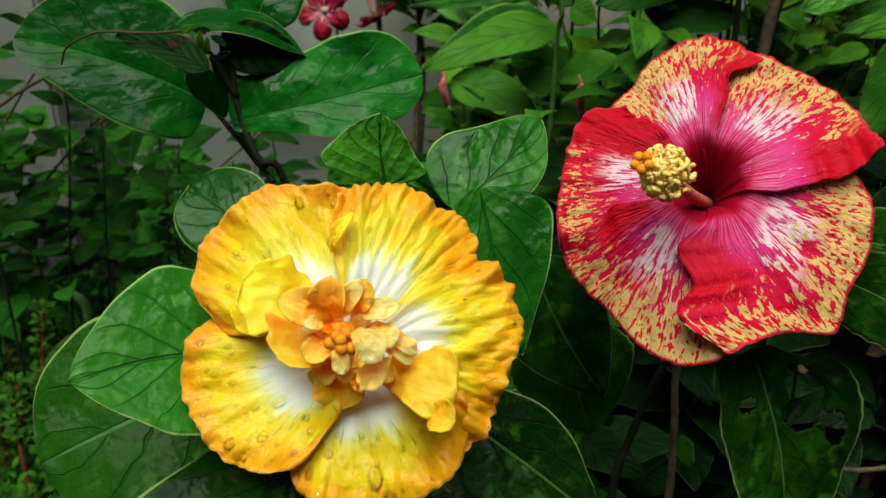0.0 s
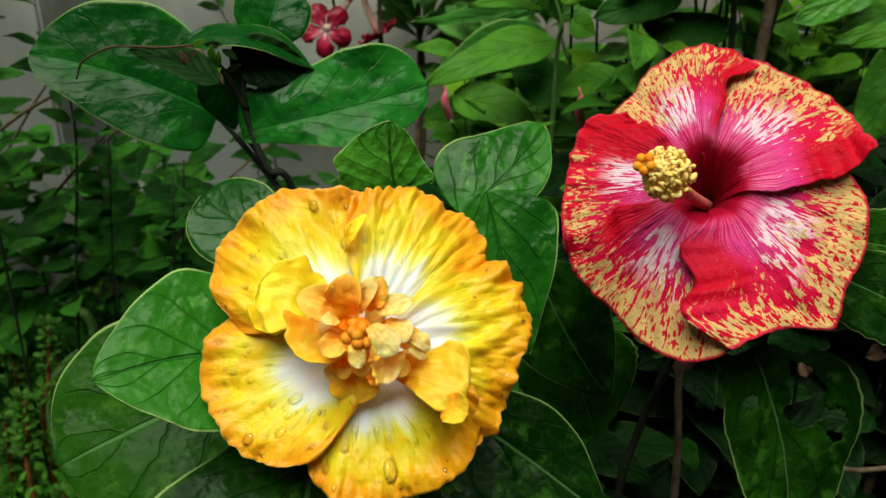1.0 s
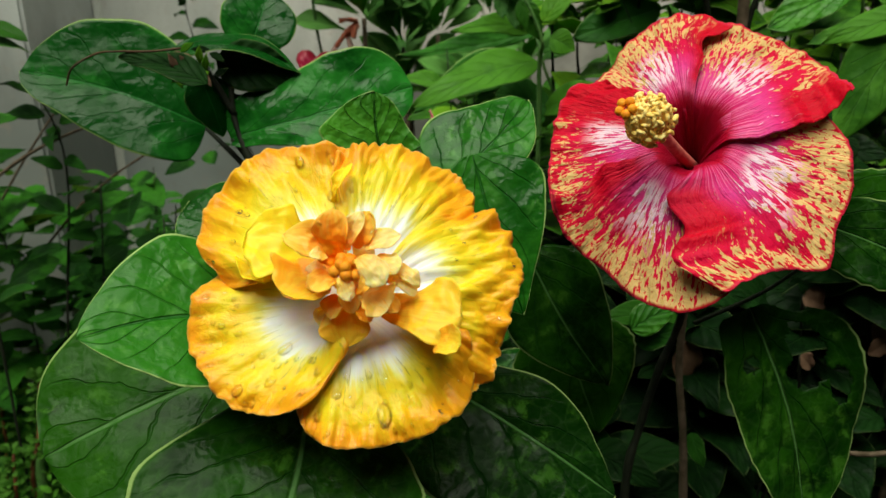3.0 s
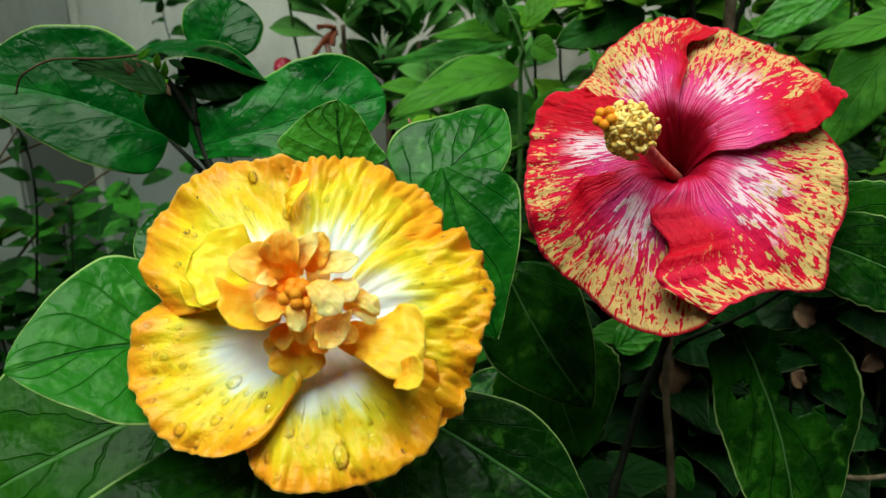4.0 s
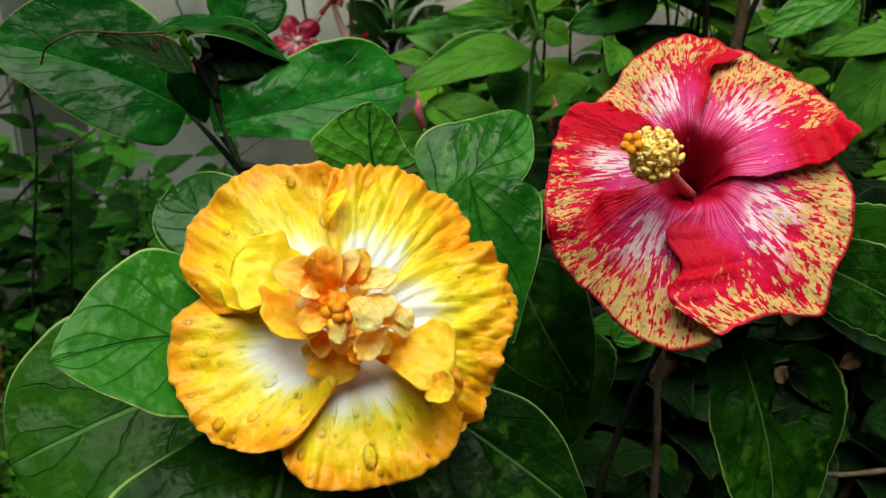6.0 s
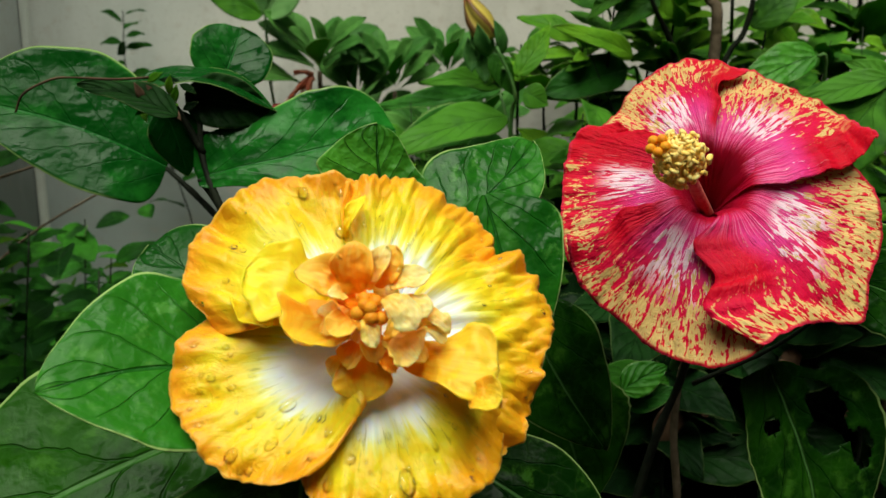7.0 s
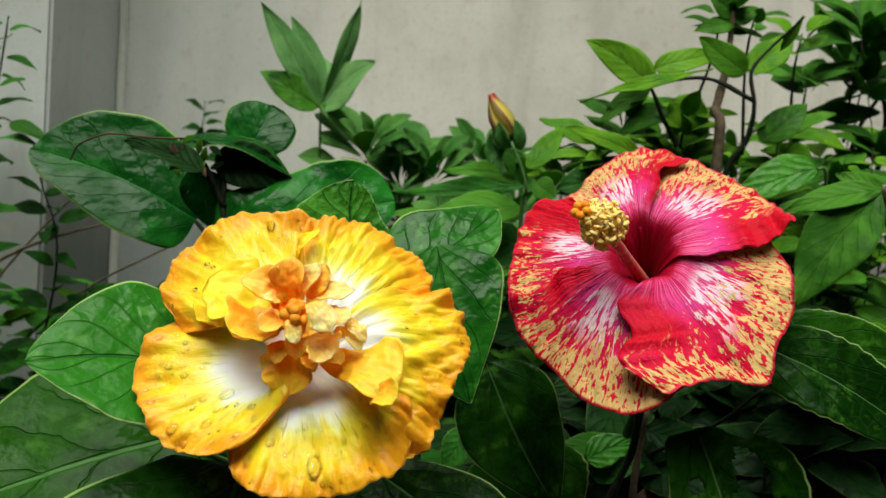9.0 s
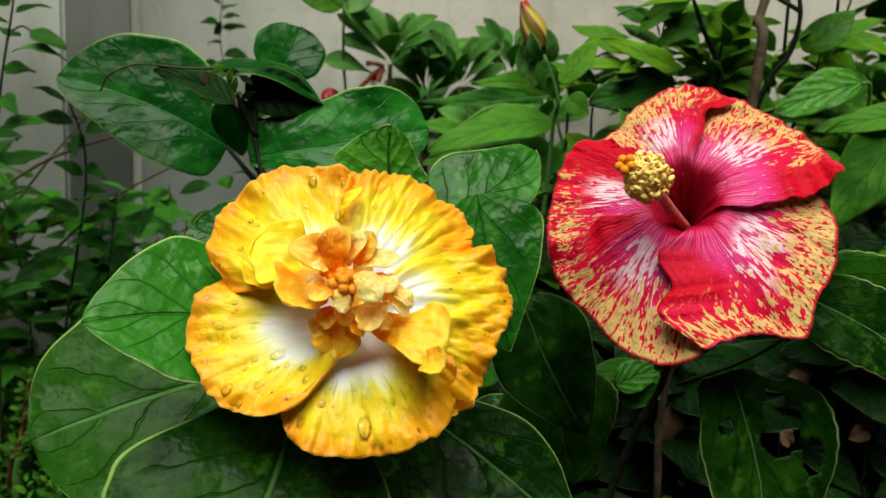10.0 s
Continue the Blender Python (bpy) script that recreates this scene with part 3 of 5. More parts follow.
def sprout(bush, line, kind, count, small, large, rng, droop=0.1, start=0.15, up=0.6):
    """Leaves along a stem, turned round it by the golden angle, faces to the sky."""
    n = len(line) - 1
    for i in range(count):
        f = start + (1 - start) * (i + rng.random() * 0.6) / count
        k = min(int(f * n), n - 1)
        p = line[k].lerp(line[k + 1], f * n - k)
        a = i * 2.4 + rng.uniform(-0.5, 0.5)
        out = Vector((math.cos(a), math.sin(a), rng.uniform(-droop - 0.35, 0.45 - droop))).normalized()
        size = rng.uniform(small, large) * (1.0 - 0.25 * f)
        base = p + out * size * 0.10
        m = frame_of(base, base + out, Vector((rng.uniform(-0.5, 0.5), rng.uniform(-1.3, -0.2), up + 0.25)))
        put("leaf", rng.choice(UNIT[kind]), bush, m @ Matrix.Scale(size, 4))


OUTLINE = ((0.0, 0.0), (0.10, 0.46), (0.26, 0.86), (0.45, 1.0), (0.66, 0.84), (0.86, 0.44), (1.0, 0.0))


def leaf_mass(name, material, places, label, category):
    """Countless small leaves in one mesh. places: base, way, face, length and width of each."""
    verts, faces, uvs = [], [], []
    for base, way, face, length, width in places:
        y = way.normalized()
        z = (face - y * face.dot(y)).normalized()
        x = y.cross(z)
        k = len(verts)
        for s, w in OUTLINE:
            mid = base + y * (s * length) + z * (0.24 * length * s * (1 - s))
            half = x * (w * width / 2)
            if w:
                rim = z * (w * width * 0.14)
                verts += [mid - half + rim, mid, mid + half + rim]
            else:
                verts.append(mid)
        last = k + 3 * (len(OUTLINE) - 2) + 1
        for i in (0, 1):
            a = k + 1
            faces.append((k, a + i + 1, a + i)), uvs.extend(((0.5, 0), ((i + 1) / 2, OUTLINE[1][0]), (i / 2, OUTLINE[1][0])))
            for r in range(1, len(OUTLINE) - 2):
                a = k + 1 + 3 * (r - 1)
                faces.append((a + i, a + i + 1, a + i + 4, a + i + 3))
                lo, hi = OUTLINE[r][0], OUTLINE[r + 1][0]
                uvs.extend(((i / 2, lo), ((i + 1) / 2, lo), ((i + 1) / 2, hi), (i / 2, hi)))
            a = last - 3
            faces.append((a + i, a + i + 1, last)), uvs.extend(((i / 2, OUTLINE[-2][0]), ((i + 1) / 2, OUTLINE[-2][0]), (0.5, 1)))
    me = bpy.data.meshes.new(name)
    me.from_pydata([tuple(v) for v in verts], [], faces)
    layer = me.uv_layers.new(name="UVMap")
    layer.data.foreach_set("uv", [c for p in uvs for c in p])
    me.polygons.foreach_set("use_smooth", [True] * len(me.polygons))
    me.materials.append(material)
    ob = new(name, me)
    PLACE[ob] = Matrix()
    return tagged(ob, label, category, kind="stuff")

# ---- the setting ----
bm = bmesh.new()
box(bm, -6.0, 6.0, 1.69, 1.90, -0.3, 2.4, 0.006)
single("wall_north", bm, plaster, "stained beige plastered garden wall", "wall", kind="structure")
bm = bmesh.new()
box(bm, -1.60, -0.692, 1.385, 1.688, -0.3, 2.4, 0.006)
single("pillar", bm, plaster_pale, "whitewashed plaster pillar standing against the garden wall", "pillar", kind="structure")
bm = bmesh.new()
box(bm, -0.690, -0.672, 1.681, 1.688, -0.3, 2.4, 0.003)
single("trim", bm, plaster_grey, "narrow grey plaster strip in the corner by the pillar", "trim", kind="structure")
# an added wall, out of view, so that light falls mainly from above
bm = bmesh.new()
box(bm, -6.0, 6.0, -1.9, -1.7, -0.3, 2.7, 0.006)
single("unseen_wall_south", bm, plaster_shade, "plain unseen wall added to keep out low light", "wall", kind="structure")
# garden soil: fine near the plants, plain far off
bm = bmesh.new()
xs = [-400, -60, -12, -5, -3] + [-2 + 0.08 * i for i in range(51)] + [3, 5, 12, 60, 400]
ys = [-400, -60, -12, -5, -3, -2, -1, -0.5] + [0.08 * i for i in range(26)] + [3, 12, 60, 400]
rows = [[bm.verts.new((x, y, 0.05 * noise.noise(Vector((x * 2.2, y * 2.2, 0))) + 0.02 * noise.noise(Vector((x * 9, y * 9, 4))) if max(abs(x), abs(y)) < 4 else -0.03)) for x in xs] for y in ys]
for a, b in zip(rows, rows[1:]):
    for i in range(len(xs) - 1):
        bm.faces.new((a[i], a[i + 1], b[i + 1], b[i]))
single("ground", bm, soil, "dark damp garden soil under the shrubs", "ground", kind="structure", smooth=True)

# ---- shrubs ----
yb = thing("hibiscus_shrub", pose(-0.03, 0.52, 0.0), "hibiscus shrub with large wet dark green leaves round a yellow bloom", "shrub", "garden shrubs")
rb = thing("hibiscus_shrub", pose(0.20, 0.62, 0.0), "hibiscus shrub with toothed and insect-eaten leaves under a red bloom", "shrub", "garden shrubs")
ub = thing("citrus_shrub", pose(-0.10, 0.62, 0.0), "shrub with glossy blistered dark leaves and a dry tendril", "shrub", "garden shrubs")
kb = thing("garden_shrub", pose(0.26, 0.86, 0.0), "bushy shrub with mid-green and lime young leaves before the wall", "shrub", "garden shrubs")
fb = thing("garden_shrub", pose(0.62, 1.12, 0.0), "leafy shrub with dark twigs close to the plaster wall", "shrub", "garden shrubs")
sb = thing("milkweed_seedling", pose(-0.14, 1.16, 0.0), "thin upright seedling with long pale green leaves", "plant")
HOLES = ((0.165, -0.47, 0.055, 0.13), (0.25, -0.43, 0.10, 0.21), (0.345, -0.35, 0.085, 0.23), (0.45, -0.70, 0.095, 0.12), (0.235, 0.42, 0.038, 0.18), (0.03, -0.86, 0.05, 0.20))
leaf(yb, (-0.0945, 0.312, 0.873), (-0.155, 0.279, 0.878), 0.080, (0.22, -0.65, 0.73), ((10, 30, 39, 39, 34, 25, 14, 4, 0), (20, 36, 40, 42, 38, 29, 18, 8, 0)), leaf_wet, "wet green hibiscus leaf with a pale margin", cup=.10, bend=.03, crinkle=.012, wave=.01, nu=40, nv=32)
leaf(yb, (-0.113, 0.380, 0.821), (-0.211, 0.337, 0.792), 0.140, (0.12, -0.72, 0.68), ((20, 50, 68, 72, 69, 61, 44, 20, 0), (20, 45, 58, 63, 61, 55, 44, 26, 0)), leaf_shaded, cup=.06, bend=.04, crinkle=.014, wave=.012, nu=40, nv=36)
leaf(yb, (-0.067, 0.306, 0.828), (-0.080, 0.245, 0.781), 0.120, (0.12, -0.62, 0.78), ((10, 30, 42, 52, 57, 51, 37, 18, 0), (10, 30, 40, 51, 63, 69, 60, 40, 0)), leaf_shaded, cup=.08, bend=.04, crinkle=.016, wave=.015, nu=36, nv=36)
leaf(yb, (-0.016, 0.388, 0.808), (0.088, 0.346, 0.746), 0.090, (0.03, -0.80, 0.60), ((2, 8, 16, 26, 31, 27, 16, 6, 0), (5, 35, 47, 56, 57, 52, 40, 22, 0)), leaf_shaded, cup=.08, bend=.03, crinkle=.012, wave=.01, nu=36, nv=30)
leaf(yb, (0.006, 0.379, 0.918), (0.053, 0.419, 0.956), 0.060, (0.05, -0.72, 0.69), ((5, 18, 31, 35, 30, 22, 15, 9, 0), (5, 8, 12, 17, 21, 19, 11, 5, 0)), leaf_wet, cup=.06, bend=.02, crinkle=.016, wave=.012, nu=36, nv=28)
leaf(yb, (0.018, 0.366, 0.934), (0.039, 0.338, 0.857), 0.056, (0.05, -0.93, 0.36), ((5, 15, 30, 32, 26, 18, 9, 3, 0), (5, 12, 17, 22, 24, 23, 16, 5, 0)), leaf_wet, cup=.06, bend=.02, crinkle=.020, wave=.015, nu=36, nv=28)
leaf(yb, (-0.029, 0.378, 0.933), (-0.031, 0.384, 0.967), 0.050, (0.12, -0.95, 0.28), ((10, 26, 28, 28, 29, 23, 15, 7, 0), (8, 17, 21, 18, 15, 12, 8, 3, 0)), leaf_lit, "thin light green leaf with a net of veins", cup=.16, bend=.03, wave=.02, nu=30, nv=28)
leaf(yb, (-0.116, 0.484, 0.859), (-0.172, 0.507, 0.891), 0.065, (0.05, -0.76, 0.65), "round", leaf_wet, cup=.1)
leaf(ub, (-0.172, 0.570, 0.936), (-0.298, 0.557, 0.984), 0.080, (0.25, -0.86, 0.44), ((14, 31, 39, 42, 38, 30, 22, 11, 0), (12, 22, 36, 52, 56, 50, 38, 20, 0)), leaf_gloss, cup=.10, bend=.05, crinkle=.012, wave=.012, nu=40, nv=32)
leaf(ub, (-0.143, 0.522, 0.932), (-0.014, 0.544, 0.960), 0.080, (0.05, -0.88, 0.47), ((5, 23, 29, 32, 38, 40, 34, 21, 0), (6, 9, 12, 18, 28, 29, 24, 14, 0)), leaf_gloss, cup=.08, bend=.06, crinkle=.024, wave=.015, nu=40, nv=32)
leaf(ub, (-0.181, 0.535, 0.991), (-0.092, 0.537, 0.974), 0.040, (0.18, -0.36, 0.92), "ovate", leaf_gloss, bend=.14, cup=.1)
leaf(ub, (-0.150, 0.535, 0.984), (-0.092, 0.541, 0.968), 0.036, (0.22, -0.95, 0.10), "ovate", leaf_dim, bend=.1, cup=.1)
leaf(ub, (-0.130, 0.550, 0.990), (-0.117, 0.571, 1.030), 0.054, (0.22, -0.89, 0.40), "round", leaf_gloss, cup=.1, crinkle=.02)
leaf(ub, (-0.146, 0.492, 0.971), (-0.207, 0.508, 0.990), 0.024, (0.09, -0.62, 0.78), "ovate", leaf_dim, cup=.2)
leaf(ub, (-0.163, 0.535, 0.975), (-0.151, 0.534, 0.932), 0.033, (0.35, -0.93, 0.12), "ovate", leaf_gloss, cup=.2)
leaf(rb, (0.167, 0.371, 0.842), (0.197, 0.353, 0.723), 0.080, (0.15, -0.97, 0.18), ((10, 22, 41, 47, 43, 34, 25, 13, 0), (20, 25, 28, 32, 31, 28, 21, 9, 0)), leaf_shaded, "insect-eaten dark green leaf with ragged holes", holes=HOLES, nu=84, nv=60, cup=.14, bend=.03, teeth=.02, crinkle=.012)
leaf(rb, (0.082, 0.488, 0.800), (0.105, 0.467, 0.719), 0.087, (-0.03, -0.97, 0.25), "ovate", leaf_shaded, cup=.12, teeth=.03)
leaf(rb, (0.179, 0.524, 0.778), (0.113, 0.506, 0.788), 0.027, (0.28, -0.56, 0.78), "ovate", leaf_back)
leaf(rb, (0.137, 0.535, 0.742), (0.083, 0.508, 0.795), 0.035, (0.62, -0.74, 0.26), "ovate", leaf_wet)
leaf(rb, (0.188, 0.362, 0.894), (0.281, 0.338, 0.842), 0.045, (-0.07, -0.95, 0.30), "ovate", leaf_shaded, teeth=.06, cup=.12, crinkle=.012)
leaf(rb, (0.217, 0.412, 0.892), (0.324, 0.409, 0.872), 0.043, (0.05, -0.93, 0.37), "ovate", leaf_shaded, teeth=.05, cup=.12)
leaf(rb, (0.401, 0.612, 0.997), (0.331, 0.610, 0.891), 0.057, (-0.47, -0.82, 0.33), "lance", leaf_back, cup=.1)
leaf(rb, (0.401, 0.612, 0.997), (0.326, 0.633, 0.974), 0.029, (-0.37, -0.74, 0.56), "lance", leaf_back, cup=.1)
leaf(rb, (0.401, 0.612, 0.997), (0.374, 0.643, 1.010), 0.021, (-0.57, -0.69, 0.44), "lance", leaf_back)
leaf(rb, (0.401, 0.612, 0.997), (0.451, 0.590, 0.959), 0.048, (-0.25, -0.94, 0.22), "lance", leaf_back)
leaf(rb, (0.056, 0.463, 0.856), (0.105, 0.439, 0.768), 0.070, (0.01, -0.96, 0.27), "ovate", leaf_shaded)
leaf(rb, (0.177, 0.484, 0.705), (0.185, 0.477, 0.680), 0.013, (-0.09, -0.97, 0.23), "ovate", leaf_mid)
leaf(rb, (0.136, 0.500, 0.782), (0.170, 0.505, 0.797), 0.024, (0.1, -0.75, 0.65), "ovate", leaf_lit)
leaf(rb, (0.142, 0.505, 0.768), (0.178, 0.500, 0.781), 0.020, (0.1, -0.65, 0.75), "ovate", leaf_mid)
for q, size, turn in (((0.330, 0.62, 0.753), 0.046, 0.3), ((0.396, 0.62, 0.728), 0.050, 2.2), ((0.383, 0.66, 0.744), 0.034, 1.2), ((0.249, 0.62, 0.724), 0.044, 0.9), ((0.209, 0.60, 0.710), 0.046, 1.8), ((0.292, 0.55, 0.727), 0.026, 0.5), ((0.379, 0.60, 0.714), 0.030, 2.7)):
    way = Vector((0.5 * math.cos(turn), 0.1, -math.sin(turn))) * size * 0.5
    leaf(rb, Vector(q) - way, Vector(q) + way, size * 0.55, (0.1, -0.9, 0.4), "ovate", dead_leaf, "withered brown leaf", cup=0.3, wave=0.06, bend=0.1)
    stem(rb, [Vector(q) - way, Vector(q) - way + Vector((0.01, 0.03, -0.10)), (0.26 + 0.3 * (q[0] - 0.26), 0.66, 0.40), (0.20, 0.62, 0.02)], 0.0012, 0.0020, bark_dark, "twig")
leaf(rb, (0.054, 0.561, 0.783), (0.034, 0.560, 0.750), 0.027, (-0.41, -0.87, 0.28), "ovate", leaf_mid)
leaf(kb, (0.120, 0.848, 1.001), (0.023, 0.790, 1.000), 0.029, (0.39, -0.66, 0.64), "ovate", leaf_back)
leaf(kb, (0.108, 0.728, 1.003), (0.144, 0.750, 1.053), 0.024, (-0.16, -0.86, 0.48), "ovate", leaf_lime)
leaf(kb, (0.115, 0.728, 0.990), (0.138, 0.727, 0.977), 0.025, (0.04, -0.99, 0.15), "ovate", leaf_back)
leaf(kb, (0.226, 0.747, 1.022), (0.142, 0.729, 1.048), 0.025, (0.31, -0.85, 0.43), "ovate", leaf_lime, bend=.12)
leaf(kb, (0.089, 0.749, 1.025), (0.109, 0.748, 0.987), 0.023, (-0.03, -1.00, 0.04), "ovate", leaf_back)
leaf(kb, (0.225, 0.730, 1.095), (0.158, 0.732, 1.136), 0.035, (-0.01, -1.00, 0.06), "ovate", leaf_lime, teeth=.06)
leaf(kb, (0.230, 0.740, 1.097), (0.194, 0.752, 1.142), 0.025, (-0.19, -0.97, 0.11), "ovate", leaf_lime, teeth=.06)
leaf(kb, (0.280, 0.709, 1.111), (0.149, 0.690, 1.068), 0.014, (-0.11, -0.75, 0.66), "lance", leaf_lime)
leaf(kb, (0.228, 0.730, 1.111), (0.296, 0.730, 1.129), 0.027, (-0.10, -0.93, 0.36), "ovate", leaf_lime, teeth=.05)
leaf(kb, (0.230, 0.750, 1.096), (0.180, 0.749, 1.055), 0.023, (-0.30, -0.88, 0.38), "ovate", leaf_back, teeth=.05)
leaf(kb, (0.249, 0.748, 1.077), (0.201, 0.748, 1.045), 0.027, (-0.28, -0.86, 0.42), "ovate", leaf_back)
leaf(kb, (0.257, 0.769, 1.086), (0.301, 0.767, 1.053), 0.042, (-0.03, -1.00, 0.03), "ovate", leaf_lime)
leaf(kb, (0.320, 0.728, 1.112), (0.271, 0.731, 1.146), 0.031, (-0.01, -1.00, 0.05), "ovate", leaf_lime)
leaf(kb, (0.323, 0.728, 1.113), (0.373, 0.749, 1.159), 0.034, (-0.12, -0.85, 0.51), "ovate", leaf_lime)
leaf(kb, (0.344, 0.709, 1.132), (0.356, 0.690, 1.162), 0.010, (-0.64, -0.74, -0.20), "lance", leaf_lime)
leaf(kb, (0.313, 0.751, 1.168), (0.272, 0.751, 1.157), 0.021, (-0.10, -0.94, 0.34), "ovate", leaf_back, teeth=.08)
leaf(kb, (0.313, 0.751, 1.168), (0.338, 0.751, 1.184), 0.021, (-0.22, -0.91, 0.36), "ovate", leaf_back, teeth=.08)
leaf(kb, (0.313, 0.751, 1.174), (0.285, 0.752, 1.195), 0.021, (-0.05, -1.00, -0.01), "ovate", leaf_back, teeth=.08)
leaf(kb, (0.363, 0.785, 1.053), (0.411, 0.786, 1.097), 0.038, (-0.36, -0.84, 0.40), "ovate", leaf_back)
leaf(kb, (0.451, 0.843, 1.038), (0.392, 0.845, 1.051), 0.039, (0.06, -0.91, 0.40), "ovate", leaf_lime)
leaf(kb, (0.436, 0.783, 1.027), (0.351, 0.784, 1.000), 0.037, (-0.20, -0.77, 0.61), "ovate", leaf_back, bend=.1)
leaf(kb, (0.299, 0.787, 1.055), (0.265, 0.766, 1.009), 0.030, (-0.21, -0.82, 0.53), "ovate", leaf_lime)
leaf(fb, (0.465, 1.008, 1.165), (0.559, 1.007, 1.177), 0.035, (-0.07, -0.88, 0.47), "ovate", leaf_back)
leaf(fb, (0.531, 1.005, 1.120), (0.616, 1.004, 1.128), 0.038, (-0.07, -0.86, 0.50), "ovate", leaf_back)
leaf(fb, (0.565, 1.009, 1.233), (0.631, 1.009, 1.276), 0.069, (-0.27, -0.86, 0.43), "ovate", leaf_back)
leaf(fb, (0.552, 1.007, 1.194), (0.643, 1.007, 1.215), 0.046, (-0.10, -0.90, 0.41), "ovate", leaf_back)
leaf(fb, (0.538, 0.998, 1.206), (0.511, 1.001, 1.273), 0.021, (-0.42, -0.90, -0.13), "lance", leaf_lime)
leaf(fb, (0.562, 0.997, 1.192), (0.539, 1.000, 1.260), 0.020, (-0.44, -0.89, -0.11), "lance", leaf_lime)
leaf(fb, (0.600, 0.942, 1.083), (0.536, 0.942, 1.050), 0.022, (-0.33, -0.70, 0.64), "lance", leaf_lime)
leaf(kb, (0.111, 0.786, 0.967), (-0.019, 0.749, 0.929), 0.050, (-0.03, -0.67, 0.74), "ovate", leaf_back, bend=.1)
leaf(kb, (0.144, 0.878, 0.928), (0.072, 0.841, 0.888), 0.048, (-0.04, -0.68, 0.73), "ovate", leaf_back)
leaf(kb, (0.130, 0.824, 0.954), (0.187, 0.787, 0.914), 0.026, (-0.09, -0.79, 0.61), "lance", leaf_lime)
leaf(kb, (0.241, 0.805, 1.015), (0.154, 0.828, 0.984), 0.050, (-0.38, -0.77, 0.51), "ovate", leaf_back)
leaf(kb, (0.241, 0.818, 1.024), (0.341, 0.763, 0.975), 0.026, (-0.11, -0.77, 0.63), "lance", leaf_lime, bend=.2)
leaf(kb, (0.477, 0.856, 1.011), (0.367, 0.826, 0.977), 0.046, (-0.04, -0.68, 0.73), "ovate", leaf_back)
leaf(kb, (0.499, 0.830, 0.989), (0.396, 0.803, 0.968), 0.028, (-0.01, -0.60, 0.80), "lance", leaf_back)
leaf(kb, (0.010, 0.847, 0.905), (0.102, 0.791, 0.872), 0.053, (-0.18, -0.70, 0.69), "ovate", leaf_back)
leaf(kb, (0.326, 0.877, 0.979), (0.396, 0.845, 0.900), 0.049, (-0.11, -0.95, 0.29), "ovate", leaf_back)
leaf(sb, (-0.150, 1.057, 1.094), (-0.243, 1.064, 1.237), 0.043, (0.21, -0.96, 0.18), "lance", leaf_pale)
leaf(sb, (-0.150, 1.057, 1.097), (-0.203, 1.083, 1.225), 0.039, (0.13, -0.96, 0.25), "lance", leaf_pale)
leaf(sb, (-0.148, 1.057, 1.099), (-0.102, 1.062, 1.250), 0.029, (0.61, -0.78, -0.16), "lance", leaf_pale)
leaf(sb, (-0.150, 1.057, 1.094), (-0.076, 1.038, 1.161), 0.070, (-0.50, -0.80, 0.33), "ovate", leaf_pale)
leaf(sb, (-0.153, 1.057, 1.095), (-0.234, 1.040, 1.138), 0.049, (0.32, -0.91, 0.26), "ovate", leaf_back)
leaf(sb, (-0.150, 1.057, 1.099), (-0.157, 1.100, 1.175), 0.049, (0.10, -0.86, 0.50), "ovate", leaf_pale)

leaf(kb, (0.118, 0.872, 0.959), (-0.019, 0.829, 0.917), 0.05, (0.10, -0.85, 0.52), ((2, 8, 13, 14, 10, 6, 4, 1, 0), (2, 19, 30, 36, 33, 24, 14, 4, 0)), leaf_mid, "broad dark green leaf", bend=.03)
leaf(kb, (0.125, 0.906, 0.996), (-0.037, 0.887, 0.976), 0.03, (0.05, -0.90, 0.42), ((2, 5, 7, 8, 6, 5, 3, 1, 0), (2, 7, 14, 18, 17, 11, 6, 2, 0)), leaf_mid, bend=.03)
leaf(kb, (0.235, 0.790, 1.013), (0.145, 0.775, 0.988), 0.04, (0.00, -0.86, 0.51), ((2, 6, 16, 20, 21, 19, 13, 4, 0), (2, 12, 19, 22, 23, 19, 12, 4, 0)), leaf_mid, bend=.04, cup=.25)
leaf(kb, (0.254, 0.808, 1.017), (0.338, 0.750, 0.963), 0.04, (-0.20, -0.81, 0.55), ((2, 8, 24, 32, 35, 31, 20, 6, 0), (2, 3, 3, 3, 4, 4, 4, 2, 0)), leaf_back, bend=.10)
leaf(fb, (0.391, 0.712, 1.021), (0.313, 0.713, 0.988), 0.04, (-0.20, -0.87, 0.46), ((2, 6, 12, 17, 17, 16, 12, 4, 0), (2, 13, 18, 23, 21, 15, 9, 2, 0)), leaf_lit, "light green oval leaf", bend=.03)
leaf(fb, (0.387, 0.673, 0.995), (0.332, 0.672, 0.973), 0.02, (-0.20, -0.81, 0.55), ((1, 4, 9, 10, 11, 8, 5, 1, 0), (1, 3, 5, 7, 7, 6, 4, 1, 0)), leaf_back, bend=.04)
leaf(kb, (0.198, 0.801, 0.982), (0.288, 0.789, 0.974), 0.04, (-0.05, -0.77, 0.64), ((1, 3, 6, 10, 13, 14, 11, 3, 0), (1, 12, 24, 28, 29, 28, 19, 7, 0)), leaf_mid, bend=.03)
leaf(kb, (0.123, 0.793, 0.920), (0.067, 0.796, 0.936), 0.05, (0.10, -0.86, 0.50), ((2, 20, 26, 32, 33, 27, 15, 4, 0), (2, 8, 15, 19, 22, 18, 12, 3, 0)), leaf_mid, bend=.03)
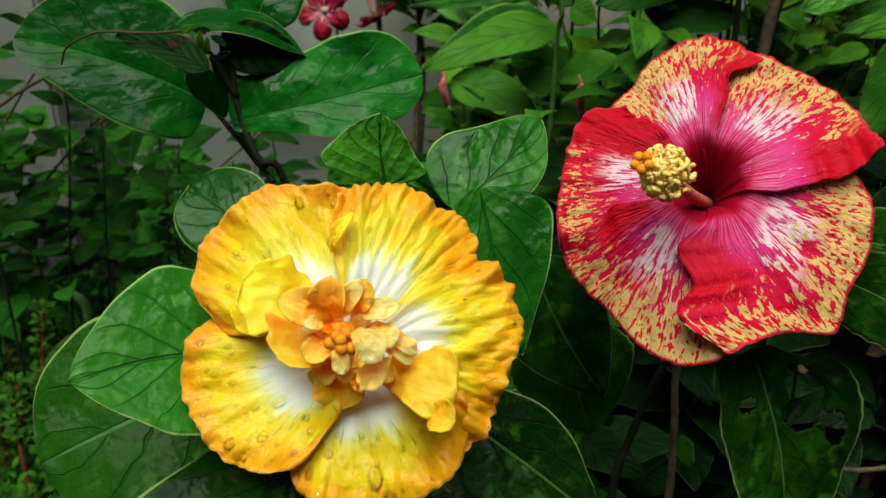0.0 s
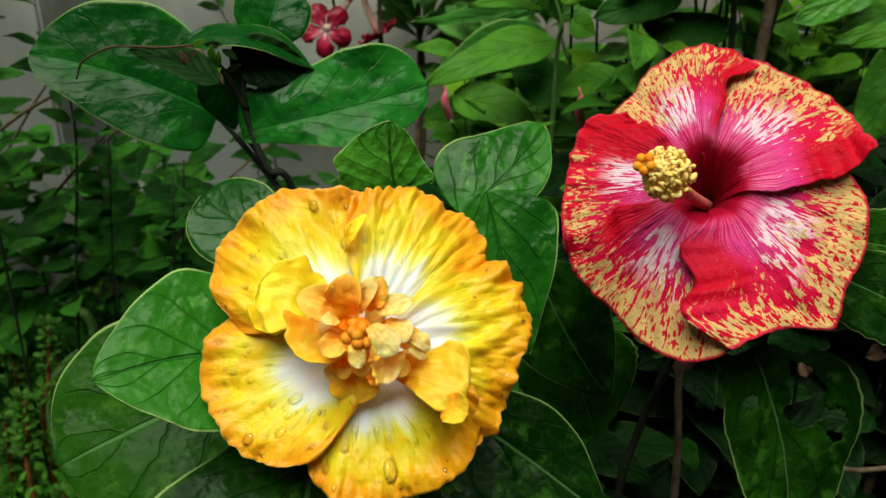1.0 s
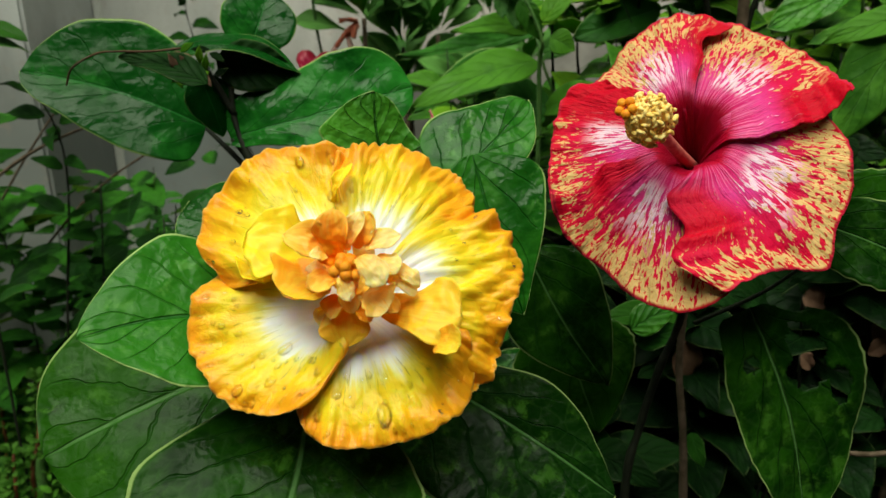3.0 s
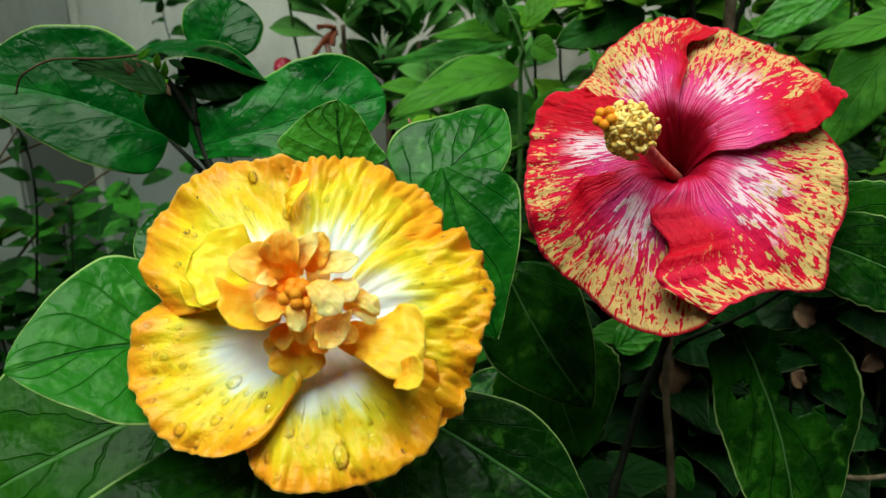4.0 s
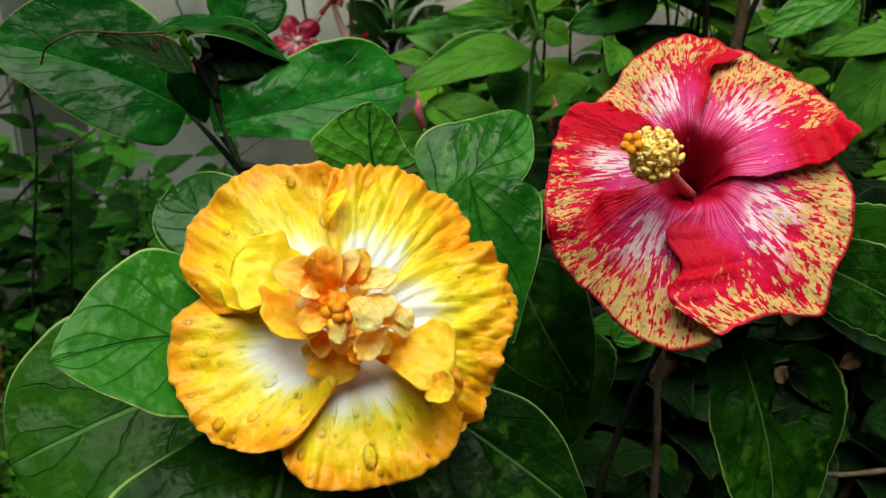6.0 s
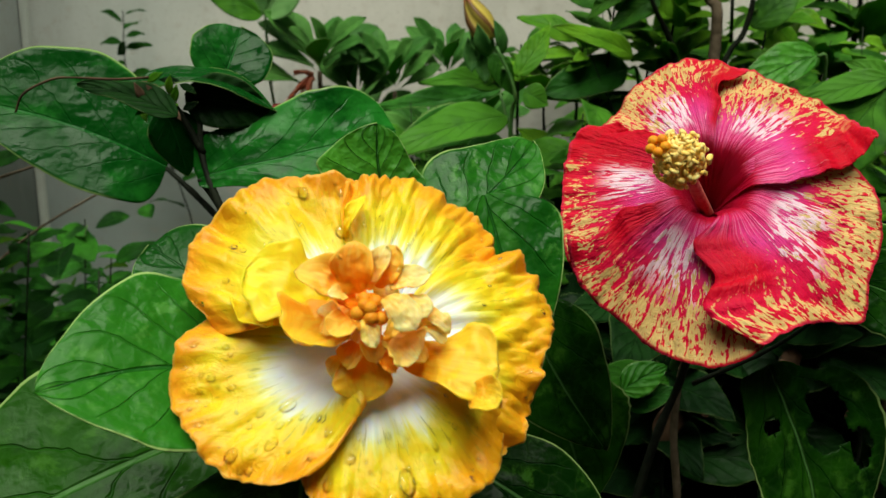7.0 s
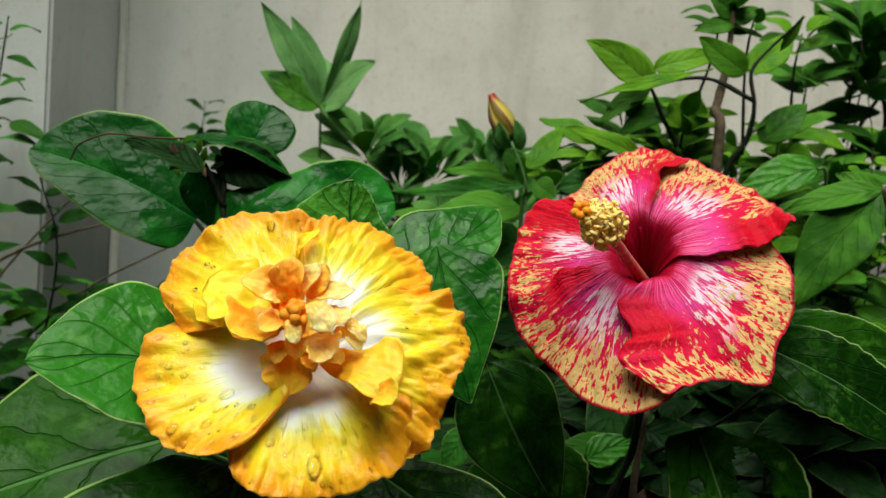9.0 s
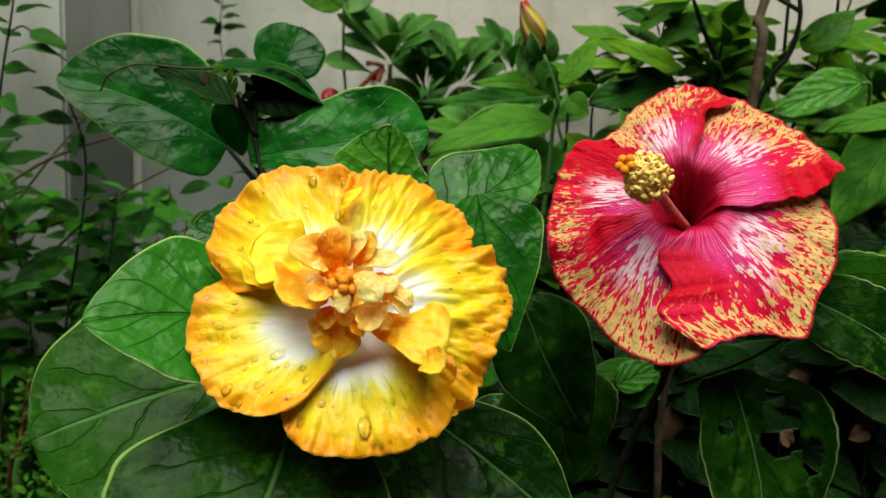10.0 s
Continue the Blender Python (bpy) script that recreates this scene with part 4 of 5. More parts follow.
stem(kb, [(0.14, 0.84, 0.50), (0.150, 0.86, 0.85), (0.130, 0.89, 0.965), (0.125, 0.906, 0.996)], 0.0026, 0.0014, stem_green, "branch")
stem(kb, [(0.26, 0.84, 0.50), (0.262, 0.82, 0.90), (0.250, 0.80, 1.005), (0.236, 0.790, 1.013)], 0.0026, 0.0014, stem_green, "branch")
stem(fb, [(0.46, 0.86, 0.40), (0.43, 0.78, 0.85), (0.405, 0.72, 1.005), (0.391, 0.712, 1.021)], 0.0026, 0.0014, stem_green, "branch")

# the nearer stems
stem(ub, [(-0.10, 0.62, 0.0), (-0.10, 0.58, 0.5), (-0.108, 0.53, 0.86), (-0.127, 0.517, 0.909), (-0.14, 0.527, 0.947), (-0.14, 0.537, 0.988)], 0.0032, 0.0018, bark_dark)
stem(ub, [(-0.139, 0.527, 0.947), (-0.154, 0.525, 0.977), (-0.163, 0.507, 0.987)], 0.0022, 0.0014, bark_dark, "twig")
stem(ub, [(-0.118, 0.520, 0.890), (-0.146, 0.545, 0.915), (-0.172, 0.569, 0.935)], 0.0024, 0.0018, bark_dark, "petiole")
stem(ub, [(-0.122, 0.520, 0.900), (-0.133, 0.521, 0.918), (-0.142, 0.522, 0.931)], 0.002, 0.0015, bark_dark, "petiole")
stem(ub, [(-0.140, 0.535, 0.960), (-0.130, 0.535, 0.958), (-0.126, 0.534, 0.957)], 0.002, 0.0015, bark_dark, "petiole")
stem(ub, [(-0.239, 0.496, 0.974), (-0.233, 0.495, 0.985), (-0.217, 0.496, 0.993), (-0.205, 0.497, 0.994), (-0.183, 0.498, 0.993), (-0.163, 0.500, 0.994)], 0.0006, 0.0009, twig_dry, "tendril", "dry brown curled tendril")
for q in range(16):
    a = random.random() * 6.28
    p = Vector((-0.160 + random.uniform(-0.016, 0.014), 0.508 + random.uniform(-0.01, 0.012), 0.985 + random.uniform(-0.012, 0.008)))
    leaf(ub, p, p + Vector((math.cos(a) * 0.012, -0.004, math.sin(a) * 0.012)), 0.005, (0.2, -1, 0.4), "lance", random.choice((leaf_lime, leaf_dim, dead_leaf)), nu=6, nv=4)

stem(yb, [(-0.03, 0.52, 0.0), (-0.03, 0.50, 0.4), (-0.035, 0.43, 0.76), (-0.038, 0.35, 0.86)], 0.008, 0.0035, bark_grey)
stem(yb, [(-0.03, 0.50, 0.5), (0.01, 0.46, 0.75), (0.012, 0.42, 0.89)], 0.005, 0.0025, stem_green)
for q in ((-0.088, 0.340, 0.865), (-0.113, 0.350, 0.826), (-0.073, 0.329, 0.823), (-0.018, 0.353, 0.797), (0.002, 0.395, 0.907), (-0.02, 0.41, 0.92), (-0.10, 0.48, 0.90)):
    e = Vector(q)
    stem(yb, [(-0.033, 0.44, 0.74), (e + Vector((-0.033, 0.44, 0.74))) / 2 + Vector((0, 0.02, 0.0)), e], 0.0022, 0.0016, stem_green, "petiole", steps=5)

stem(rb, [(0.20, 0.60, 0.0), (0.17, 0.47, 0.30), (0.169, 0.472, 0.66), (0.165, 0.479, 0.763), (0.168, 0.47, 0.83)], 0.0036, 0.0022, bark_grey)
stem(rb, [(0.10, 0.56, 0.0), (0.112, 0.45, 0.45), (0.118, 0.444, 0.675), (0.129, 0.449, 0.729), (0.143, 0.451, 0.774), (0.154, 0.449, 0.805), (0.150, 0.42, 0.85), (0.146, 0.395, 0.905)], 0.0036, 0.0022, bark_dark)
stem(rb, [(0.36, 0.70, 0.0), (0.42, 0.64, 0.5), (0.442, 0.635, 0.816), (0.416, 0.60, 0.928), (0.372, 0.563, 0.994)], 0.006, 0.002, bark_grey)
stem(rb, [(0.168, 0.46, 0.80), (0.20, 0.43, 0.83), (0.215, 0.40, 0.86)], 0.0016, 0.0010, bark_dark, "petiole")
stem(rb, [(0.277, 0.452, 0.701), (0.297, 0.452, 0.699), (0.36, 0.47, 0.692)], 0.0016, 0.0022, bark_grey, "twig", "bare pale twig")

stem(kb, [(0.28, 0.86, 0.0), (0.285, 0.80, 0.5), (0.295, 0.725, 1.003), (0.291, 0.728, 1.077)], 0.0065, 0.0048, bark_grey)
stem(kb, [(0.291, 0.728, 1.070), (0.307, 0.749, 1.121), (0.312, 0.751, 1.185)], 0.005, 0.002, bark_grey, "branch")
stem(kb, [(0.28, 0.80, 0.6), (0.300, 0.735, 0.97), (0.320, 0.716, 1.043), (0.322, 0.707, 1.076), (0.317, 0.708, 1.108), (0.330, 0.709, 1.129), (0.357, 0.690, 1.161)], 0.0034, 0.0010, bark_dark, "branch")
stem(kb, [(0.321, 0.707, 1.082), (0.277, 0.719, 1.103), (0.225, 0.730, 1.095)], 0.0025, 0.0012, bark_dark, "branch")
stem(kb, [(0.285, 0.79, 0.80), (0.275, 0.76, 1.0), (0.24, 0.738, 1.069), (0.225, 0.73, 1.095)], 0.004, 0.0015, bark_dark, "branch")
stem(kb, [(0.26, 0.86, 0.0), (0.12, 0.80, 0.6), (0.106, 0.746, 0.935), (0.107, 0.728, 0.986), (0.090, 0.730, 1.030)], 0.0034, 0.0014, stem_green, "branch")
stem(fb, [(0.62, 1.12, 0.0), (0.60, 1.05, 0.7), (0.57, 0.991, 1.048), (0.621, 1.005, 1.167)], 0.006, 0.0022, bark_dark)
stem(fb, [(0.60, 1.05, 0.8), (0.618, 0.993, 1.116), (0.569, 1.006, 1.164), (0.552, 1.007, 1.194)], 0.004, 0.0015, bark_dark, "branch")
stem(sb, [(-0.14, 1.16, 0.0), (-0.144, 1.12, 0.6), (-0.144, 1.10, 0.911), (-0.15, 1.074, 1.025), (-0.15, 1.057, 1.094)], 0.0026, 0.0018, stem_green)

# the leafy mass behind: stems from the soil with leaves along them
unit_leaves("back", 0.46, "ovate", leaf_back)
unit_leaves("lime", 0.46, "ovate", leaf_lime, 0.06)
unit_leaves("wet", 0.66, "ovate", leaf_wet, 0.04)
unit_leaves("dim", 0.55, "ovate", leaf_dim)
rng = random.Random(11)


def thicket(bush, roots, tops, stems, kinds, per, small, large, reach=0.10, material=None):
    for i in range(stems):
        x, y, z = (rng.uniform(*a) for a in tops)
        rx, ry = (rng.uniform(*a) for a in roots)
        bend = Vector((rng.uniform(-reach, reach), rng.uniform(-reach, reach), 0))
        root, top = Vector((rx, ry, 0.0)), Vector((x, y, z))
        sway = Vector((rng.uniform(-0.05, 0.05), rng.uniform(-0.05, 0.05), 0))
        pts = [root, root.lerp(top, 0.5) + bend, root.lerp(top, 0.8) + sway, top]
        stem(bush, pts, 0.0017, 0.0005, material or bark_dark, "branch", steps=5)
        sprout(bush, curve_points(pts, 5), kinds[i % len(kinds)], per, small, large, rng, start=0.50)


thicket(kb, ((0.05, 0.50), (0.80, 1.05)), ((0.02, 0.55), (0.74, 1.0), (0.80, 1.00)), 20, ("back", "back", "back", "lime"), 16, 0.06, 0.11)
thicket(fb, ((0.45, 0.9), (1.0, 1.3)), ((0.40, 1.1), (0.85, 1.3), (0.85, 1.15)), 20, ("back", "lime"), 16, 0.06, 0.10)
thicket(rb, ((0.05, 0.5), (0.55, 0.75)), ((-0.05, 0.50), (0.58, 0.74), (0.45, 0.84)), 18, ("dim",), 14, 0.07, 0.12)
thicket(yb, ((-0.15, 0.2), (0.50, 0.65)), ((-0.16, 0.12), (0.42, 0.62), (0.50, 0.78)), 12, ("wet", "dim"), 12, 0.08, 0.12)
thicket(kb, ((0.15, 0.50), (0.85, 1.05)), ((0.22, 0.60), (0.80, 1.02), (0.98, 1.10)), 14, ("lime", "lime", "back"), 14, 0.045, 0.085)
thicket(kb, ((0.00, 0.40), (0.85, 1.05)), ((0.02, 0.30), (0.84, 1.05), (0.86, 0.99)), 10, ("back", "back", "lime"), 14, 0.06, 0.10)
thicket(kb, ((0.15, 0.40), (0.85, 1.0)), ((0.18, 0.42), (0.76, 0.92), (0.95, 1.06)), 11, ("lime", "lime", "back"), 13, 0.035, 0.065, 0.05)
thicket(fb, ((0.5, 0.9), (1.0, 1.2)), ((0.48, 0.95), (0.95, 1.25), (1.05, 1.26)), 12, ("back", "lime", "lime"), 14, 0.05, 0.09)

thicket(kb, ((0.0, 0.6), (0.95, 1.2)), ((-0.04, 0.65), (0.92, 1.25), (0.86, 0.97)), 26, ("back", "back", "back", "lime"), 22, 0.06, 0.10)
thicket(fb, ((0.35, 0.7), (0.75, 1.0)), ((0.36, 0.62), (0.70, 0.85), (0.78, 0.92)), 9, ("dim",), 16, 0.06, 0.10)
# dark leaves added behind the red bloom to keep light from below
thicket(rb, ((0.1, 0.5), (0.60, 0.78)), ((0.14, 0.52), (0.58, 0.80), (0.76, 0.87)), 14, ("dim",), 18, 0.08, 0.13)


def spray(bush, point, kind, count, size):
    """A tuft of leaves at the end of a twig."""
    top = Vector(point)
    stem(bush, [top + Vector((rng.uniform(-0.02, 0.02), 0.05, -0.14)), top + Vector((0, 0.015, -0.05)), top], 0.0020, 0.0009, bark_dark, "twig", steps=4)
    for i in range(count):
        a = i * 2.4 + rng.uniform(-0.4, 0.4)
        out = Vector((math.cos(a), 0.7 * math.sin(a) - 0.2, rng.uniform(-0.25, 0.6))).normalized()
        base = top + out * 0.006 - Vector((0, 0, 0.03 * i / count))
        m = frame_of(base, base + out, Vector((rng.uniform(-0.4, 0.4), -0.7, 0.9)))
        put("leaf", rng.choice(UNIT[kind]), bush, m @ Matrix.Scale(size * rng.uniform(0.7, 1.15), 4))


spray(kb, (0.276, 0.768, 1.075), "lime", 8, 0.05)
spray(kb, (0.213, 0.769, 1.072), "back", 7, 0.05)
spray(kb, (0.276, 0.786, 1.036), "lime", 10, 0.05)
spray(kb, (0.401, 0.825, 1.069), "lime", 7, 0.055)
spray(fb, (0.486, 0.947, 1.160), "back", 7, 0.07)
spray(fb, (0.555, 0.949, 1.225), "back", 11, 0.085)
spray(fb, (0.586, 0.996, 1.171), "back", 9, 0.08)
spray(fb, (0.497, 0.892, 1.038), "back", 9, 0.075)
spray(kb, (0.360, 0.845, 1.036), "lime", 9, 0.06)
spray(kb, (0.194, 0.808, 1.042), "lime", 8, 0.06)
spray(kb, (0.162, 0.828, 1.016), "lime", 8, 0.06)
spray(kb, (0.138, 0.849, 1.042), "back", 7, 0.05)
spray(kb, (0.341, 0.771, 1.181), "back", 6, 0.04)
spray(kb, (0.305, 0.772, 1.187), "back", 7, 0.04)
spray(kb, (0.268, 0.807, 1.055), "lime", 8, 0.05)
spray(fb, (0.429, 0.849, 1.187), "lime", 5, 0.05)
spray(fb, (0.585, 0.942, 1.075), "back", 8, 0.08)

# ---- the blooms ----


def petal_point(f, s, v):
    """A point of a fan-shaped petal: s from the heart to the hem, v across it. reach and rim: radius and height of the hem, in mm; crest: height half-way."""
    seed = f["seed"]
    hem = 0.001 * profile(f["reach"], v)
    hem *= 1 + f.get("ragged", 0.02) * (noise.noise(Vector((v * 7.0, seed, 7.2))) + 0.6 * noise.noise(Vector((v * 16.0, seed, 3.2))) + 0.22 * noise.noise(Vector((v * 45.0, seed, 8.2))))
    r = f["inner"] + (hem - f["inner"]) * s
    low, high = f["arc"]
    a = radians(low + (high - low) * (v + 1) / 2)
    a += radians(profile(f.get("flank", (0, 0)), 2 * s - 1)) * max(0.0, -v) ** 3
    a += radians(profile(f.get("tuck", (0, 0)), 2 * s - 1)) * max(0.0, v) ** 4
    a += radians(f.get("sway", 3.0)) * math.sin(s * 8 + seed) * abs(v) ** 3 * s
    rim = 0.001 * profile(f["rim"], v)
    crest = 0.001 * profile(f["crest"], v)
    h = f["heart"] + (crest - f["heart"]) * math.sin(min(1.0, s / f["peak"]) * math.pi / 2) ** f.get("rise", 1.0)
    if s > f["peak"]:
        h += (rim - crest) * ((s - f["peak"]) / (1 - f["peak"])) ** f.get("drop", 1.5)
    h += f["over"] * v * min(1.0, s * 1.6)
    h += f["ruffle"] * s ** f.get("late", 2.2) * (math.sin(v * f["waves"] + seed + 2 * noise.noise(Vector((v * 1.7, seed, 0)))) + 0.8 * noise.noise(Vector((v * 3.6, s * 1.5, seed * 1.7))))
    h += f.get("pleat", 0.0003) * s * (noise.noise(Vector((v * 15.0, s * 1.2, seed))) + 0.5 * noise.noise(Vector((v * 31.0, s * 2.0, seed))))
    h += f.get("crimp", 0.0022) * s ** 5 * (noise.noise(Vector((v * 8.0, s * 3.0, seed))) + 0.5 * noise.noise(Vector((v * 19.0, s * 9.0, seed))))
    h += f.get("fold", 0.0030) * s * noise.noise(Vector((v * 4, s * 2.2, seed + 5)))
    side = max(0.0, f.get("lift_side", -1) * v - f.get("lift_from", 0.5))
    h += f.get("lift", 0.0) * side ** 1.3 * profile(f.get("lift_along", (0, 1, 1)), 2 * s - 1)
    h += f.get("frill", 0.0) * side * s * (noise.noise(Vector((s * 9.0, seed, 2.0))) + 0.7 * noise.noise(Vector((s * 21.0, seed, 5.0))))
    h += f.get("crumple", 0.0) * s * s * (noise.noise(Vector((v * 5.0, s * 5.0, seed + 3))) + 0.5 * noise.noise(Vector((v * 11.0, s * 10.0, seed + 6))))
    cx, cy = f.get("heart_at", (0.0, 0.0))
    return Vector((r * math.cos(a) + cx * (1 - s) ** 2, r * math.sin(a) + cy * (1 - s) ** 2, h))


def petal_mesh(f, nu=40, nv=120):
    bm = bmesh.new()
    uv = bm.loops.layers.uv.verify()
    grid = [[bm.verts.new(petal_point(f, i / nu, 2 * j / nv - 1)) for j in range(nv + 1)] for i in range(nu + 1)]
    for i in range(nu):
        for j in range(nv):
            face = bm.faces.new((grid[i][j], grid[i][j + 1], grid[i + 1][j + 1], grid[i + 1][j]))
            for loop, (ii, jj) in zip(face.loops, ((i, j), (i, j + 1), (i + 1, j + 1), (i + 1, j))):
                loop[uv].uv = (jj / nv, ii / nu)
    thicken(bm, 0.0005)
    return bm


def flower_pose(centre, right, up):
    x, y = Vector(right).normalized(), Vector(up)
    y = (y - x * y.dot(x)).normalized()
    return Matrix.Translation(centre) @ Matrix((x, y, x.cross(y))).transposed().to_4x4()


def calyx(flower, top, depth, radius):
    """Green sepals and the tube behind the petals."""
    m = PLACE[flower]
    bm = bmesh.new()
    tube(bm, curve_points([(0, 0.004, top), (0, 0.002, (top + depth) / 2), (0, -0.004, depth)], 4), radius, radius * 0.35, 12)
    part("calyx", bm, calyx_green, flower, "green calyx", m)
    for i in range(5):
        a = radians(72 * i + 20)
        base = m @ Vector((0.3 * radius * math.cos(a), 0.3 * radius * math.sin(a), depth))
        tip = m @ Vector((2.2 * radius * math.cos(a), 2.2 * radius * math.sin(a), top + 0.006))
        bm = blade((tip - base).length, radius * 0.9, "lance", 0.2, -0.1, seed=i, nu=8, nv=6)
        put("sepal", mesh_of("sepal", bm, calyx_green), flower, frame_of(base, tip, m.to_3x3() @ Vector((0, 0, 1))))


# the yellow double bloom
YELLOW = flower_pose((-0.040, 0.2925, 0.884), (0.9973, 0.0716, -0.0163), (-0.030, 0.5996, 0.7998))
yellow = thing("hibiscus_flower", YELLOW, "double yellow hibiscus bloom with white heart and raindrops", "flower", "hibiscus blooms")
common = dict(inner=0.005, heart=-0.008, peak=0.45, over=0.0018, ruffle=0.0020, late=3.0, waves=9.0, crumple=0.0030, fold=0.0022, crimp=0.0030, lift_side=1, ragged=0.022)
yellow_petals = []
for arc, crest, seed, material, reach, rim, extra in (
        ((82, 168), (4, 6, 7, 8), 1.3, petal_yellow, (70, 72.5, 75, 82, 84.5, 84, 81.5, 72, 57), (5, 6.6, 7, 3.5, 0, -3.5, -6.5, -7, -6), dict(ruffle=0.0028, crimp=0.0040)),
        ((36, 97), (6, 8, 9, 11), 2.9, petal_yellow_white, (69, 77.5, 80.5, 78, 79.7, 78.8, 76.3, 72.9, 69), (-7, -8, -7.5, -4.8, -2, 1, 3.3, 5.5, 7.5), dict(ragged=0.036, ruffle=0.0014, crimp=0.0022, crumple=0.0045, waves=4.0, pleat=0.0)),
        ((-42, 42), (3, 8, 10, 12), 4.1, petal_yellow_white, (62, 69, 66.5, 68.5, 73.4, 76, 76.3, 74, 68), (-4, -7, -6.5, 0, 4.5, 2.3, -1, -4, -6), dict(ragged=0.040, ruffle=0.0018, waves=5.0, pleat=0.0, crumple=0.0065, crimp=0.0030)),
        ((-128, -20), (1, 4, 7, 7.5, 8), 5.7, petal_yellow_white, (46, 57, 63, 64, 65, 67, 66.3, 60, 50), (-4, 1, 4.5, 6.3, 5, 1.5, -2, -4.5, -3), dict(ragged=0.018, crimp=0.0050, ruffle=0.0024)),
        ((154, 262), (1, -1, -1, 3, 12), 7.7, petal_yellow_white, (57, 66.5, 71.7, 71.7, 69.6, 66.2, 59, 49, 29), (-8, -5, -5, -4.5, -3, -1, 2.5, 7, 12), dict(ragged=0.030, tuck=(-40, -34, -20, -6, 0, -4)))):
    f = dict(common, arc=arc, crest=crest, reach=reach, rim=rim, seed=seed, **extra)
    yellow_petals.append(f)
    part("petal", petal_mesh(f, 44, 130), material, yellow, "", YELLOW)
calyx(yellow, -0.012, -0.034, 0.010)
stem(yellow, [YELLOW @ Vector((0, 0, -0.032)), YELLOW @ Vector((0.0, -0.012, -0.057)), (-0.036, 0.37, 0.85)], 0.003, 0.003, stem_green, "stalk")
bm = bmesh.new()
tube(bm, [Vector((0, 0.004, 0.001 * z)) for z in (-12, 0, 8, 16, 24, 31, 36)], 0.007, 0.0035, 12)
part("staminal_column", bm, petaloid_orange, yellow, "orange staminal column", YELLOW)
# the crumpled inner petals


def inner(base, tip, width, shape, material, cup, curl, recurve):
    """A small curled petal of the double heart, from its base to its tip in the bloom's own frame, in mm."""
    base, tip = Vector(base) * 0.001, Vector(tip) * 0.001
    n = len(yellow.children)
    bm = blade((tip - base).length * 1.06, width * 0.00098, shape, cup * 0.45, curl, 0.07, 0.07, 0.0, seed=n * 0.83, nu=26, nv=22, thick=0.0005, soft=True, recurve=recurve)
    face = Vector((0.25 * math.sin(n * 1.7), 0.15 + 0.2 * math.cos(n * 2.3), 1.0))
    return part("petaloid", bm, material, yellow, "", YELLOW @ frame_of(base, tip, face))


inner((-11.4, 13.3, 6.0), (-41.4, 26.9, 16.0), 36, "ruffled", petaloid_yellow, 0.25, 0.1, 0.05)
inner((-4.6, 11.3, 18.0), (-23.0, -7.0, 19.0), 31, "ruffled", petaloid_gold, 0.9, 0.06, -0.3)
inner((-7.6, 8.9, 32.0), (-22.5, 15.3, 40.0), 15, "tongue", petaloid_orange, 1, 0.12, 0.25)
inner((-8.4, 6.3, 36.0), (-13.9, 5.7, 41.0), 6, "tongue", petaloid_peach, 0.4, 0.1, 0.1)
inner((-4.8, 9.1, 32.0), (-5.4, 21.1, 45.0), 15, "tongue", petaloid_orange, 0.7, 0.06, 0.1)
inner((-1.3, 9.7, 34.0), (4.6, 20.5, 44.0), 8, "tongue", petaloid_peach, 0.6, 0.04, 0.1)
inner((2.4, 11.4, 32.0), (8.1, 20.5, 43.0), 11, "tongue", petaloid_orange, 0.6, 0.05, 0.1)
inner((6.6, 9.3, 36.0), (19.2, 13.0, 40.0), 9, "tongue", petaloid_peach, 0.5, 0.12, 0.25)
inner((4.0, 2.7, 43.0), (12.8, -8.1, 44.0), 12, "tongue", petaloid_peach, -0.4, 0.12, 0.15)
inner((9.3, 3.0, 36.0), (19.8, 1.6, 38.0), 12, "tongue", petaloid_peach, -0.3, 0.1, 0.2)
inner((17.7, 4.0, 29.0), (27.0, -4.0, 31.0), 7, "tongue", petaloid_peach, 0.4, 0.1, 0.2)
inner((14.4, -1.0, 28.0), (25.8, -6.6, 29.0), 8, "tongue", petaloid_peach, 0.4, 0.1, 0.2)
inner((4.1, -7.0, 32.0), (13.5, -15.2, 30.0), 16, "ruffled", petaloid_peach, 0.9, 0.1, -0.25)
inner((3.3, -11.5, 39.0), (8.5, -3.3, 43.0), 5, "tongue", petaloid_orange, 0.4, 0.1, 0.1)
inner((-3.6, -3.8, 40.0), (0.4, -12.1, 38.0), 8, "tongue", petaloid_peach, -0.4, 0.1, 0.1)
inner((-6.9, -0.1, 32.0), (-13.8, -7.6, 34.0), 11, "round", petaloid_orange, 1.1, 0.1, -0.2)
inner((-3.1, -6.6, 20.0), (-2.6, -23.3, 15.0), 21, "tongue", petaloid_gold, 0.35, 0.08, 0.1)
inner((-7.9, -7.4, 18.0), (-13.8, -14.7, 16.0), 8, "tongue", petaloid_peach, 0.4, 0.1, 0.1)
inner((10.4, -10.0, 14.0), (41.2, -18.0, 27.0), 30, "fan", petaloid_gold, 0.15, 0.06, 0)
inner((32.3, -27.6, 25.0), (41.9, -32.3, 30.0), 13, "round", petaloid_gold, 0.9, 0.12, -0.3)
inner((-6.5, 40.7, 14.0), (-1.2, 55.1, 22.0), 5, "tongue", petaloid_yellow, 0.9, 0.14, 0.4)
inner((-46.4, 25.1, 0.0), (-37.2, 4.8, 8.0), 14, "round", petaloid_yellow, 0.7, 0.12, -0.2)
inner((2.1, -11.9, 28.0), (7.2, -17.8, 28.0), 8, "tongue", petaloid_orange, 0.5, 0.1, 0.1)
